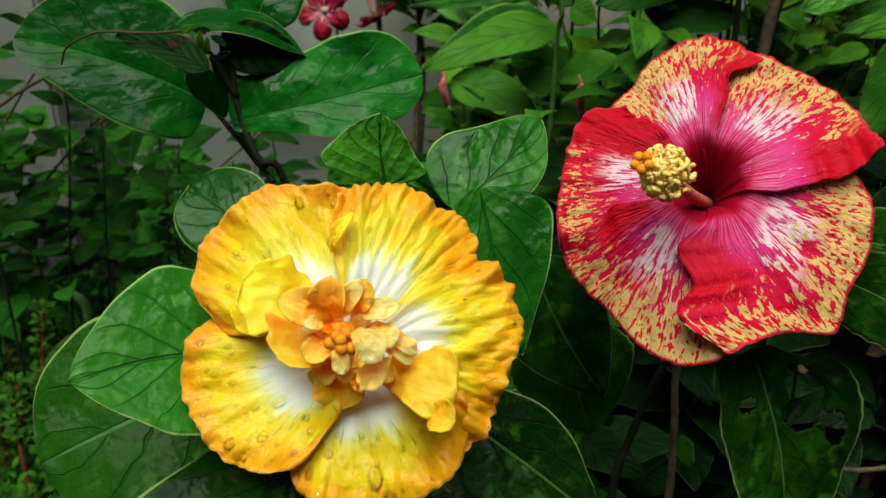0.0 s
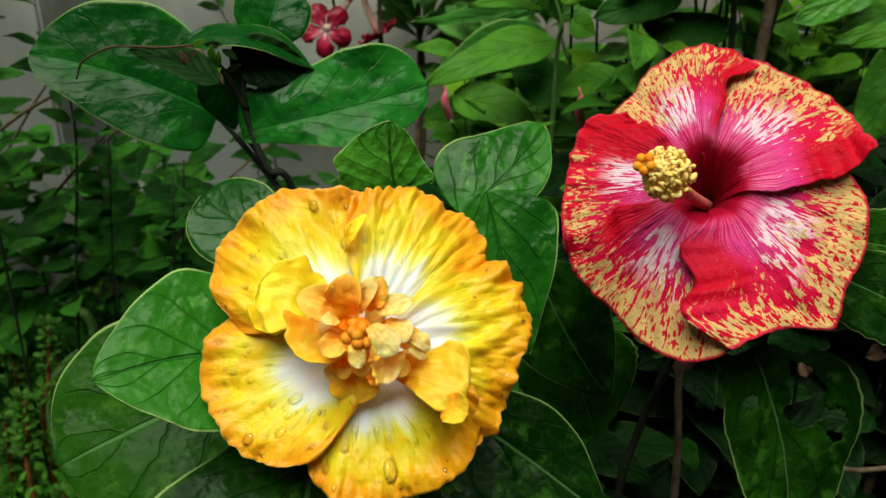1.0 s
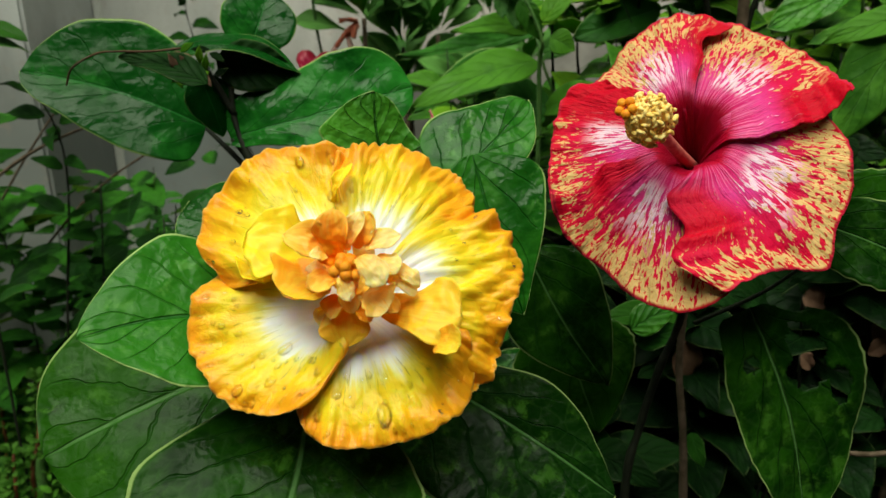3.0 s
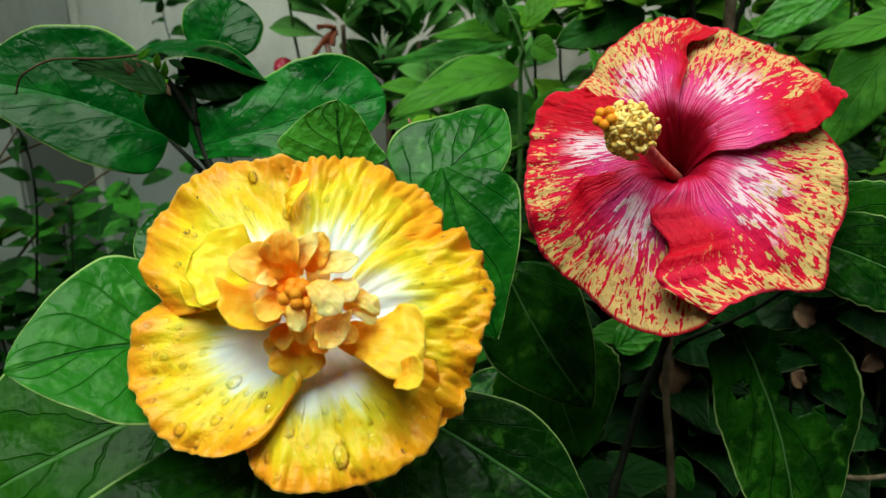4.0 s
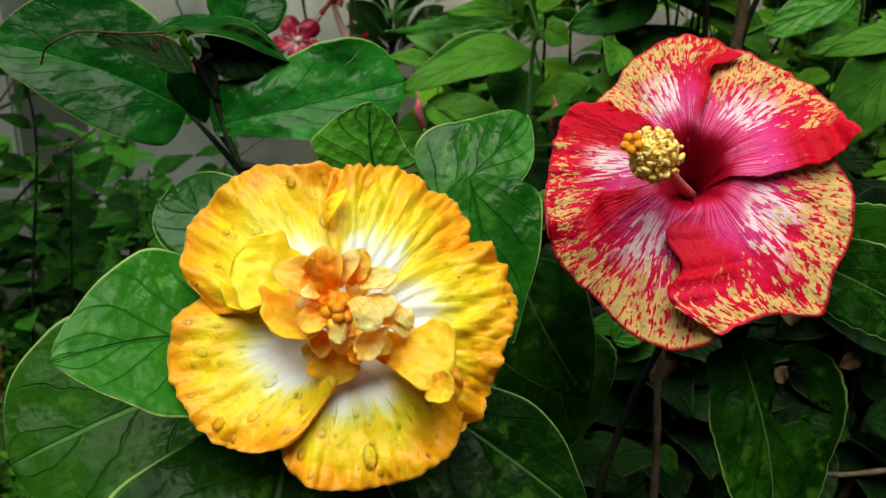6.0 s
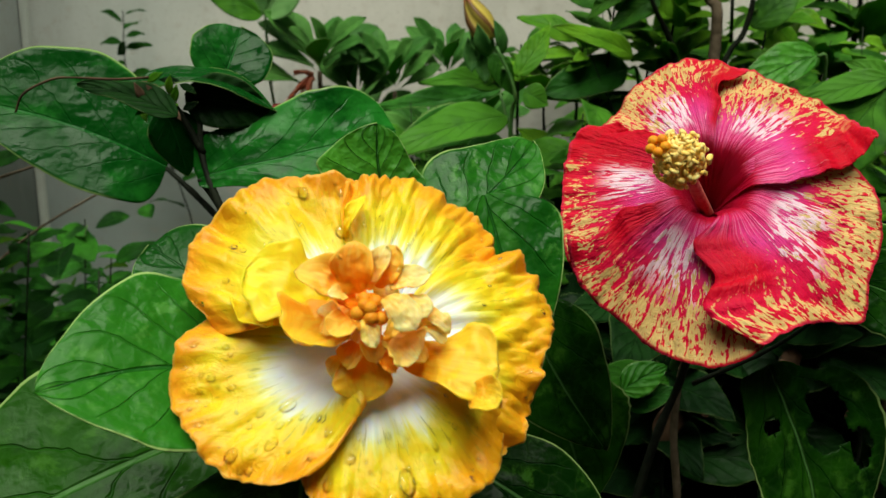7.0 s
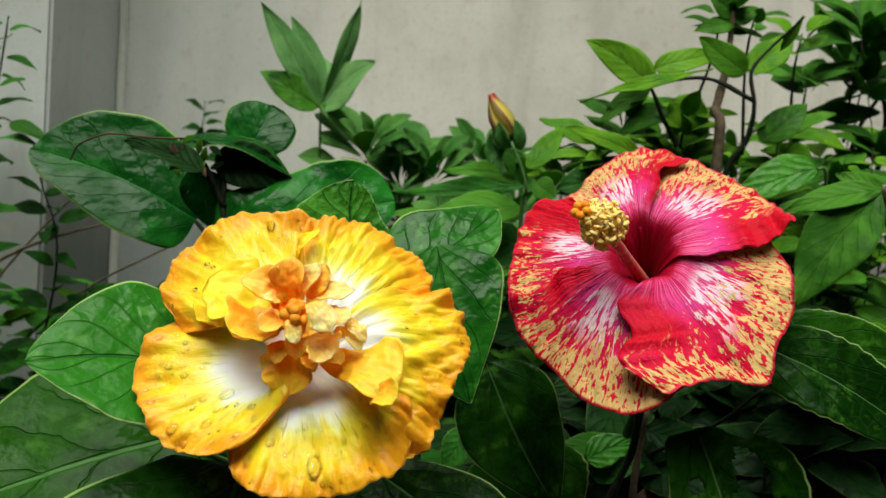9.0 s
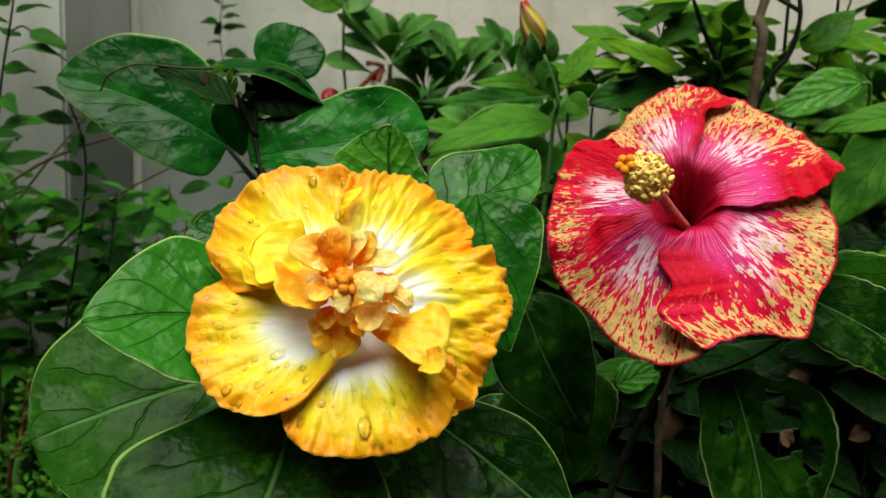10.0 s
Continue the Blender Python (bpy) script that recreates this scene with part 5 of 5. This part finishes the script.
inner((8.5, -9.5, 26.0), (18.6, -12.7, 26.0), 9, "tongue", petaloid_orange, 0.6, 0.1, 0.2)
# small blunt ones that fill the heart below
rng = random.Random(5)
for i in range(11):
    a = i * 2.4
    r = 5 + 7 * (i / 18)
    base = Vector((r * math.cos(a) - 1, r * math.sin(a) + 1, 30 - 16 * i / 18))
    tip = base + Vector((math.cos(a) * 9, math.sin(a) * 9, 4 - 5 * i / 18))
    inner(base, tip, rng.uniform(7, 10), "tongue", petaloid_orange if i % 3 else petaloid_peach, rng.choice((0.7, 0.5)), 0.08, rng.uniform(0.0, 0.4))
for i in range(8):
    a, r = i * 2.4, 0.0021 * math.sqrt(i)
    bm = bmesh.new()
    bmesh.ops.create_icosphere(bm, subdivisions=2, radius=0.0025)
    part("stigma_lobe", bm, stigma_orange, yellow, "", YELLOW @ Matrix.Translation((r * math.cos(a) - 0.0013, r * math.sin(a) - 0.0007, 0.042 - 0.0006 * i)))

# raindrops on the yellow petals
DROP = bmesh.new()
bmesh.ops.create_uvsphere(DROP, u_segments=14, v_segments=9, radius=1.0)
for p in DROP.verts:
    p.co.z = p.co.z * (0.62 if p.co.z > 0 else 0.12)
DROP = mesh_of("raindrop", DROP, water)


def drop(flower, f, s, v, size, long=1.0):
    p, q = petal_point(f, s, v), petal_point(f, s + 0.02, v)
    side = petal_point(f, s, v + 0.03) - p
    y = (q - p).normalized()
    z = side.cross(y).normalized()
    z = z if z.z > 0 else -z
    m = Matrix.Translation(p + z * 0.0006) @ Matrix((y.cross(z), y, z)).transposed().to_4x4()
    put("raindrop", DROP, flower, PLACE[flower] @ m @ Matrix.Diagonal((size, size * long, size, 1)))


for k, s, v, size, long in ((4, 0.48, 0.12, 0.0026, 1.3), (4, 0.74, 0.30, 0.0021, 1.4), (4, 0.62, 0.02, 0.0015, 1.2), (4, 0.90, 0.16, 0.0023, 1.3), (4, 0.66, 0.70, 0.0018, 1.2), (4, 0.82, 0.62, 0.0014, 1.2),
                            (3, 0.80, -0.08, 0.0034, 1.5), (3, 0.84, -0.62, 0.0028, 0.9), (3, 0.50, -0.42, 0.0016, 1.0), (3, 0.64, -0.50, 0.0019, 1.1), (0, 0.62, -0.62, 0.0027, 1.2), (0, 0.88, -0.40, 0.0024, 1.2)):
    drop(yellow, yellow_petals[k], s, v, size, long)
for i in range(110):
    k = rng.choice((4, 4, 4, 3, 3, 3, 0, 0, 1, 2))
    drop(yellow, yellow_petals[k], rng.uniform(0.5, 0.95), rng.uniform(-0.8, 0.8), rng.uniform(0.0004, 0.0014), rng.uniform(1.0, 1.5))

# the red flecked bloom
RED = flower_pose((0.1323, 0.3751, 0.9311), (0.9164, -0.3990, -0.0317), (0.2660, 0.5479, 0.7931))
red = thing("hibiscus_flower", RED, "red hibiscus bloom flecked with cream, dark crimson throat", "flower", "hibiscus blooms")
common = dict(inner=0.002, heart=-0.026, peak=0.28, rise=0.9, drop=1.3, over=-0.0018, ruffle=0.0014, waves=5.0, fold=0.0018, crimp=0.0028, frill=0.008, crumple=0.0012, lift_side=-1, ragged=0.012)
for arc, crest, seed, reach, rim, extra in (
        ((141, 226), (15, 13, 12, 8), 0.7, (60, 70.5, 73.5, 72, 71.5, 72.3, 75.8, 78.2, 76), (2, 7, 9, 9, 9, 9, 8, 4, -2), dict(lift=0.006, material=petal_red_bare)),
        ((80, 164), (18, 16, 15, 10), 3.6, (71, 79, 87, 87, 83.5, 74, 71, 69, 62), (6, 2, -3, -7, -9, -7, -4, -3, -4), dict(lift=0.004, lift_along=(0, 0.2, 0.6, 1.0), frill=0.006, material=petal_red_fold, flank=(0, 8, 8, 5, 10, 0))),
        ((20, 106), (14, 15, 15, 12), 5.2, (80, 78.5, 81.5, 80.5, 78.5, 75.6, 76, 71, 64), (10, 3, -6, -6, -2, 2, 2, -3, -6), dict(lift=0.0, material=petal_red_flank, frill=0.016, crumple=0.0035, flank=(-40, -30, -24, -12, -6, 0))),
        ((-76, 32), (13, 12, 12, 16), 6.1, (86, 82, 80, 82.5, 90, 82.5, 80.2, 79, 76.8, 74, 67, 66, 66), (8.5, 7, 2, -3, -6, -5.5, -5, -4, -3, 0, 6, 9, 9), dict(lift=0.003, frill=0.013, crumple=0.0030, flank=(0, -2, -24, -8, -14, 0))),
        ((211, 297), (13, 11, 10, 10), 8.4, (75, 79, 79, 78.3, 82.5, 88, 90.3, 86, 78), (7, 2, -6, -12.4, -10.5, -5, 0, 4, 4), dict(lift=0.006, flank=(4, 4, 2, -4, 0, 0), frill=0.010))):
    f = dict(common, arc=arc, crest=crest, reach=reach, rim=rim, seed=seed, **extra)
    part("petal", petal_mesh(f, 44, 100), f.get("material", petal_red), red, "", RED)
calyx(red, -0.030, -0.060, 0.009)
stem(red, [RED @ Vector((0, 0, -0.064)), RED @ Vector((0, -0.03, -0.085)), (0.150, 0.45, 0.815)], 0.003, 0.003, stem_green, "stalk")
PAD = Vector((-0.0145, -0.0145, 0.051))
ROOT = Vector((0.001, -0.001, -0.020))
bm = bmesh.new()
column = curve_points([ROOT, ROOT.lerp(PAD, 0.5) + Vector((0.001, -0.002, 0)), PAD], 6)
tube(bm, column, 0.0034, 0.0026, 12)
style = part("staminal_column", bm, filament_pink, red, "pink staminal column", RED)
BEAN = bmesh.new()
bmesh.ops.create_uvsphere(BEAN, u_segments=8, v_segments=6, radius=1.0)
for p in BEAN.verts:
    p.co = Vector((p.co.x * 0.0021 + 0.0010 * p.co.y ** 2, p.co.y * 0.0010, p.co.z * 0.0012))
BEAN = mesh_of("anther", BEAN, anther_yellow)
axis = (PAD - ROOT).normalized()
side = axis.cross(Vector((0, 0, 1))).normalized()
for i in range(230):
    z = 1 - 2 * (i + 0.5) / 230 + rng.uniform(-0.06, 0.06)
    z = max(-1.0, min(1.0, z))
    a = i * 2.39996 + rng.uniform(-0.3, 0.3)
    w = math.sqrt(1 - z * z)
    ring = side * math.cos(a) + axis.cross(side) * math.sin(a)
    d = axis * z * 0.85 + ring * w
    p = PAD + axis * (z * 0.0125) + ring * w * (0.0078 + 0.0048 * rng.random())
    m = RED @ Matrix.Translation(p) @ d.to_track_quat("Z", "Y").to_matrix().to_4x4() @ Matrix.Rotation(rng.random() * 6.28, 4, "Z") @ Matrix.Rotation(rng.uniform(-0.6, 0.6), 4, "X")
    put("anther", BEAN, style, m @ Matrix.Scale(rng.uniform(0.8, 1.25), 4))
bm = bmesh.new()
bmesh.ops.create_icosphere(bm, subdivisions=3, radius=0.0074)
part("anther_core", bm, anther_yellow, style, "", RED @ Matrix.Translation(PAD))
for i in range(5):
    a = i * 1.2566
    bm = bmesh.new()
    bmesh.ops.create_icosphere(bm, subdivisions=2, radius=0.0024)
    p = PAD + axis * 0.0115 + Vector((-0.0075, 0.001, 0)) + (side * math.cos(a) + axis.cross(side) * math.sin(a)) * 0.0032
    part("stigma_lobe", bm, stigma_orange, style, "orange stigma lobe", RED @ Matrix.Translation(p))

# ---- the desert rose before the wall ----
dr = thing("desert_rose", pose(-0.06, 1.10, 0.0), "desert rose with spoon-shaped leaf rosettes and crimson flowers", "plant", "garden shrubs")
unit_leaves("spoon", 0.36, "spoon", leaf_rose, 0.0, 0.01, 0.2)
rng = random.Random(21)
for top, size, count, tilt in (((-0.085, 1.085, 1.026), 0.085, 16, -0.1), ((-0.035, 1.12, 0.985), 0.080, 11, 0.3), ((0.015, 1.10, 1.00), 0.080, 15, 0.2), ((0.090, 1.12, 1.02), 0.075, 13, 0.1), ((-0.03, 1.14, 0.93), 0.08, 13, 0.0), ((0.06, 1.05, 0.92), 0.08, 13, 0.0), ((0.14, 1.10, 0.95), 0.08, 12, 0.0)):
    top = Vector(top)
    stem(dr, [(-0.06, 1.10, 0.0), (-0.04 + top.x * 0.4, 1.10, 0.5), top - Vector((0, 0, 0.12)), top], 0.007, 0.003, bark_grey, "branch")
    for i in range(count):
        a = i * 2.4
        out = Vector((math.cos(a), math.sin(a) * 0.8 - 0.15, 0.35 + 0.75 * (i / count) + tilt)).normalized()
        m = frame_of(top + out * 0.008 + Vector((0, 0, 0.015 * i / count)), top + out, Vector((-0.3 * out.x, -0.8, 0.7)))
        put("leaf", rng.choice(UNIT["spoon"]), dr, m @ Matrix.Scale(size * rng.uniform(0.75, 1.1), 4))


def desert_flower(centre, face, size, tube_from):
    """A trumpet flower: five crimson petals with a pale throat, on a pale tube."""
    centre, face = Vector(centre), Vector(face).normalized()
    x = face.cross(Vector((0.1, 0.2, 1))).normalized()
    m = Matrix.Translation(centre) @ Matrix((x, face.cross(x), face)).transposed().to_4x4()
    bm = bmesh.new()
    tube(bm, curve_points([Vector(tube_from), (Vector(tube_from) + centre) / 2 - face * 0.008, centre + face * 0.002], 4), 0.0032, 0.0055, 10)
    trumpet = part("flower", bm, tube_pale, dr, "pale flower tube with crimson petals")
    for i in range(5):
        reach = [1000 * size * q for q in (0.66, 0.88, 0.97, 1.0, 0.97, 0.88, 0.66)]
        f = dict(inner=0.005, heart=0.001, crest=(5, 5), peak=0.6, over=0.002, ruffle=0.002, waves=4.0, arc=(72 * i - 17, 72 * i + 47), reach=reach, rim=(-2, -2), seed=i + centre.x * 50)
        part("petal", petal_mesh(f, 10, 14), petal_pink, trumpet, "", m)


desert_flower((-0.158, 1.075, 0.954), (-0.12, -0.96, 0.15), 0.037, (-0.126, 1.082, 0.990))
desert_flower((-0.090, 1.088, 0.950), (0.50, 0.05, -0.85), 0.031, (-0.109, 1.082, 1.004))
leaf(dr, (-0.108, 1.080, 1.009), (-0.181, 1.070, 1.026), 0.034, (0.1, -0.75, 0.65), "spoon", leaf_rose, bend=.08, cup=.2)
for a, b in (((-0.096, 1.08, 1.020), (-0.126, 1.082, 0.990)), ((-0.092, 1.08, 1.016), (-0.109, 1.082, 1.004)), ((-0.094, 1.08, 1.022), (-0.118, 1.075, 1.024)), ((-0.094, 1.08, 1.018), (-0.100, 1.070, 1.000))):
    a, b = Vector(a), Vector(b)
    stem(dr, [a, (a + b) / 2 + Vector((0, -0.003, 0.002)), b], 0.0030, 0.0036, stalk_red, "stalk", "orange-red flower stalk", lumps=0.3)
for q in ((0.000, 0.826, 0.898), (0.10, 1.06, 0.90), (0.130, 0.745, 0.905), (0.17, 0.98, 0.86)):
    q = Vector(q)
    bm = bmesh.new()
    tube(bm, curve_points([q + Vector((0.006, 0.01, -0.02)), q, q + Vector((0.001, -0.002, 0.012)), q + Vector((-0.002, -0.004, 0.022))], 4), 0.004, 0.0008, 10)
    for p in bm.verts:
        p.co += (p.co - q) * Vector((1, 1, 0)).dot(Vector((1, 0, 0))) * 0.6 * max(0, 1 - abs(p.co.z - q.z) / 0.015)
    part("flower_bud", bm, bud_pink, dr, "closed pink bud")
    stem(dr, [(0.03, 1.10, 0.80), q + Vector((0.01, 0.02, -0.03)), q + Vector((0.006, 0.01, -0.018))], 0.002, 0.002, stem_green, "stalk")

# ---- hibiscus bud ----
bud_base, bud_tip = Vector((0.092, 0.79, 1.040)), Vector((0.071, 0.791, 1.086))
hb = thing("hibiscus_bud", Matrix.Translation(bud_base), "closed yellow hibiscus bud with reddish tip and green calyx", "flower bud")
bm = bmesh.new()
line = curve_points([bud_base, bud_base.lerp(bud_tip, 0.35), bud_base.lerp(bud_tip, 0.7), bud_tip], 8)
tube(bm, line, 0.0135, 0.0045, 40)
for p in bm.verts:
    f = (p.co - bud_base).dot(bud_tip - bud_base) / (bud_tip - bud_base).length_squared
    mid = bud_base.lerp(bud_tip, f)
    p.co = mid + (p.co - mid) * (0.75 + 0.55 * math.sin(math.pi * min(1, max(0, f)))) * (1 + 0.10 * math.sin(5 * math.atan2(p.co.y - mid.y, p.co.x - mid.x) + 7 * f))
part("furled_petals", bm, bud_yellow, hb, "furled yellow petals with brown seams")
for i in range(5):
    a = i * 1.2566 + 0.3
    o = Vector((math.cos(a), math.sin(a), 0))
    bm = blade(0.036, 0.018, "lance", 0.3, 0.12, seed=i, nu=8, nv=6)
    put("sepal", mesh_of("sepal", bm, calyx_green), hb, frame_of(bud_base + o * 0.006 - Vector((-0.006, 0, 0.016)), bud_base + o * 0.014 + Vector((-0.004, 0, 0.016)), o))
stem(hb, [(0.098, 0.735, 1.01), (0.102, 0.77, 1.015), bud_base + Vector((0.006, 0, -0.014)), bud_base], 0.002, 0.006, stem_green, "stalk")
for dx, dz in ((-0.020, -0.012), (-0.006, -0.022)):
    q = bud_base + Vector((dx, 0, dz))
    bm = blade(0.034, 0.015, "lance", 0.5, -0.1, seed=dx * 90, nu=8, nv=6)
    put("bract", mesh_of("bract", bm, calyx_green), hb, frame_of(q - Vector((-0.004, 0, 0.018)), q + Vector((0.0, 0, 0.016)), (0.1, -1, 0.1)))

# ---- creeper by the pillar ----
cb = thing("creeper", pose(-0.56, 0.90, 0.0), "thin dark-stemmed creeper with oval leaves before the pillar", "plant", "garden shrubs")
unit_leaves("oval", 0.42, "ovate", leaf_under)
unit_leaves("oval_mid", 0.42, "ovate", leaf_mid)
rng = random.Random(33)
for pts, kind, count, a, b in (
        ([(-0.56, 0.90, 0.0), (-0.53, 0.86, 0.70), (-0.512, 0.85, 0.93), (-0.500, 0.87, 1.06), (-0.505, 0.90, 1.16)], "oval_mid", 26, 0.045, 0.075),
        ([(-0.56, 0.92, 0.0), (-0.50, 0.95, 0.60), (-0.45, 0.93, 0.86), (-0.46, 0.90, 0.97)], "oval", 22, 0.04, 0.07),
        ([(-0.40, 1.02, 0.0), (-0.38, 1.02, 0.55), (-0.34, 0.98, 0.80)], "oval", 22, 0.05, 0.08),
        ([(-0.30, 0.95, 0.0), (-0.27, 0.95, 0.50), (-0.25, 0.90, 0.80)], "oval_mid", 20, 0.045, 0.08),
        ([(-0.62, 1.1, 0.0), (-0.62, 1.1, 0.60), (-0.66, 1.05, 0.95)], "oval", 24, 0.05, 0.08),
        ([(-0.50, 1.25, 0.0), (-0.48, 1.25, 0.50), (-0.44, 1.2, 0.82)], "oval_mid", 24, 0.05, 0.09),
        ([(-0.36, 1.30, 0.0), (-0.34, 1.30, 0.50), (-0.30, 1.25, 0.80)], "oval", 24, 0.05, 0.09),
        ([(-0.36, 1.60, 0.0), (-0.36, 1.60, 0.70), (-0.46, 1.58, 1.02), (-0.46, 1.56, 1.16)], "oval", 22, 0.05, 0.08),
        ([(-0.50, 1.00, 0.0), (-0.47, 0.98, 0.50), (-0.42, 0.95, 0.84)], "oval", 30, 0.05, 0.08),
        ([(-0.36, 0.95, 0.0), (-0.36, 0.92, 0.50), (-0.33, 0.90, 0.80)], "oval", 28, 0.05, 0.08),
        ([(-0.66, 1.00, 0.0), (-0.63, 0.98, 0.55), (-0.57, 0.95, 0.88)], "oval", 30, 0.05, 0.08),
        ([(-0.30, 1.10, 0.0), (-0.29, 1.08, 0.45), (-0.24, 1.04, 0.76)], "oval", 28, 0.05, 0.09),
        ([(-0.56, 1.20, 0.0), (-0.56, 1.20, 0.50), (-0.53, 1.16, 0.80)], "oval", 28, 0.06, 0.09),
        ([(-0.20, 1.20, 0.0), (-0.18, 1.20, 0.45), (-0.16, 1.15, 0.74)], "oval_mid", 24, 0.05, 0.09)):
    stem(cb, pts, 0.0022, 0.001, bark_dark, "vine")
    sprout(cb, curve_points(pts, 5), kind, count, a, b, rng, 0.0, 0.25)
stem(cb, [(-0.62, 0.95, 0.80), (-0.50, 0.95, 0.88), (-0.36, 0.95, 0.93)], 0.0025, 0.0015, bark_grey, "vine", "bare pale twig")
for q in ((-0.70, 0.62, 0.98), (-0.58, 0.70, 0.90), (-0.44, 0.60, 0.86)):
    stem(cb, [(q[0], 1.02, q[1]), (q[0] + 0.13, 1.0, (q[1] + q[2]) / 2 + 0.02), (q[0] + 0.27, 0.98, q[2])], 0.0022, 0.0012, bark_grey, "vine", "bare pale twig")
leaf(cb, (-0.475, 0.86, 1.030), (-0.435, 0.86, 1.012), 0.028, (0.0, -0.5, 0.9), "ovate", leaf_back)
stem(cb, [(-0.502, 0.87, 1.03), (-0.488, 0.865, 1.035), (-0.475, 0.86, 1.030)], 0.0012, 0.001, bark_dark, "petiole")

# ---- weeds by the creeper ----
weed_stem = plain("reddish_weed_stem", rgb(0.10, 0.030, 0.012), rgb(0.17, 0.07, 0.025), 90, 0.6)
unit_leaves("weed", 0.36, "spoon", leaf_weed, 0.0, 0.03, 0.2, 3)


def weed(line, tiers, size, seed):
    """An upright weed: a reddish stem with whorls of small pale leaves and a tuft on top."""
    rng = random.Random(seed)
    bush = thing("weed", Matrix.Translation(line[0]), "upright garden weed with whorls of small pale leaves", "weed", "weeds by the creeper")
    points = curve_points([Vector(q) for q in line], 6)
    stem(bush, line, 0.0042, 0.0018, weed_stem, lumps=0.2)
    top = len(points) - 1
    for i in range(tiers):
        p = points[top - int(i * 0.62 * top / tiers)]
        for j in range(14 if i == 0 else 10):
            a = j * 2.4 + i
            out = Vector((math.cos(a), math.sin(a), rng.uniform(0.1, 1.3) if i == 0 else rng.uniform(-0.1, 0.5))).normalized()
            m = frame_of(p + out * 0.002, p + out, Vector((rng.uniform(-0.4, 0.4), -0.7, 0.8)))
            put("leaf", rng.choice(UNIT["weed"]), bush, m @ Matrix.Scale(size * rng.uniform(0.7, 1.15), 4))


weed([(-0.56, 0.90, 0.0), (-0.552, 0.90, 0.42), (-0.543, 0.92, 0.504), (-0.538, 0.94, 0.580)], 9, 0.017, 1)
weed([(-0.55, 0.84, 0.0), (-0.548, 0.84, 0.398), (-0.545, 0.85, 0.46), (-0.544, 0.86, 0.515)], 8, 0.018, 2)
weed([(-0.60, 0.86, 0.0), (-0.60, 0.87, 0.30), (-0.595, 0.88, 0.40), (-0.590, 0.88, 0.470)], 8, 0.018, 3)
weed([(-0.47, 0.82, 0.0), (-0.475, 0.81, 0.25), (-0.48, 0.80, 0.36), (-0.485, 0.80, 0.415)], 7, 0.019, 4)
weed([(-0.64, 0.98, 0.0), (-0.64, 0.98, 0.35), (-0.63, 0.99, 0.46), (-0.625, 0.99, 0.545)], 8, 0.018, 5)
stalk = thing("bent_stalk", pose(-0.58, 0.97, 0.0), "pale green stalk bent over in an arch", "plant stalk")
stem(stalk, [(-0.58, 0.97, 0.0), (-0.578, 0.97, 0.38), (-0.569, 0.97, 0.465), (-0.551, 0.98, 0.496), (-0.520, 0.99, 0.523), (-0.508, 1.0, 0.545), (-0.516, 1.0, 0.571), (-0.538, 1.0, 0.578)], 0.008, 0.0065, stem_green, lumps=0.1)

# ---- undergrowth: leaves coloured dark for the shade under the shrubs, herbs on the soil ----
rng = random.Random(7)


def scatter(count, xs, ys, zs, small, large, ratio, wild=0.6):
    out = []
    for i in range(count):
        base = Vector((rng.uniform(*xs), rng.uniform(*ys), zs[0] + (zs[1] - zs[0]) * rng.random()))
        a = rng.random() * 6.283
        way = Vector((math.cos(a), math.sin(a), rng.uniform(-0.6, 0.35)))
        size = rng.uniform(small, large)
        out.append((base, way, Vector((rng.uniform(-wild, wild), rng.uniform(-wild - 0.7, 0.2), 0.9)), size, size * ratio))
    return out


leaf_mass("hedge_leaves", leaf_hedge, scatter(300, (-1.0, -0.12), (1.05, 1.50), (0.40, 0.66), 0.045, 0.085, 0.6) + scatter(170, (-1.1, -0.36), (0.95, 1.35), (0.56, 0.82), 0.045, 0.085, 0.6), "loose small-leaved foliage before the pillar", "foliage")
leaf_mass("undergrowth", leaf_under, scatter(900, (0.05, 0.8), (0.62, 0.9), (0.05, 0.60), 0.05, 0.08, 0.5) + scatter(2600, (-0.05, 1.1), (0.72, 1.5), (0.02, 0.78), 0.05, 0.10, 0.5) + scatter(900, (-0.25, 0.35), (0.62, 1.2), (0.02, 0.62), 0.05, 0.09, 0.5) + scatter(1500, (-1.1, 1.2), (1.2, 1.62), (0.02, 0.58), 0.05, 0.09, 0.5), "dense leaves under the garden shrubs, coloured dark for shade", "foliage")
herbs = []
for i in range(420):
    x, y = rng.uniform(-1.0, -0.28), rng.uniform(0.72, 1.35)
    top = rng.uniform(0.30, 0.50) + 0.10 * (y - 0.7)
    sway = Vector((rng.uniform(-0.04, 0.04), rng.uniform(-0.04, 0.04), 0))
    for j in range(22):
        f = j / 21
        p = Vector((x, y, top - 0.16 + 0.16 * f)) + sway * f
        a = j * 2.4 + i
        size = rng.uniform(0.014, 0.026) * (1.15 - 0.5 * f)
        herbs.append((p, Vector((math.cos(a), math.sin(a), 0.35 + 0.6 * f)), Vector((0, -0.4, 1)), size, size * 0.5))
leaf_mass("herb_bed", leaf_herb, herbs, "low bed of small-leaved green herbs on the soil", "herbs")
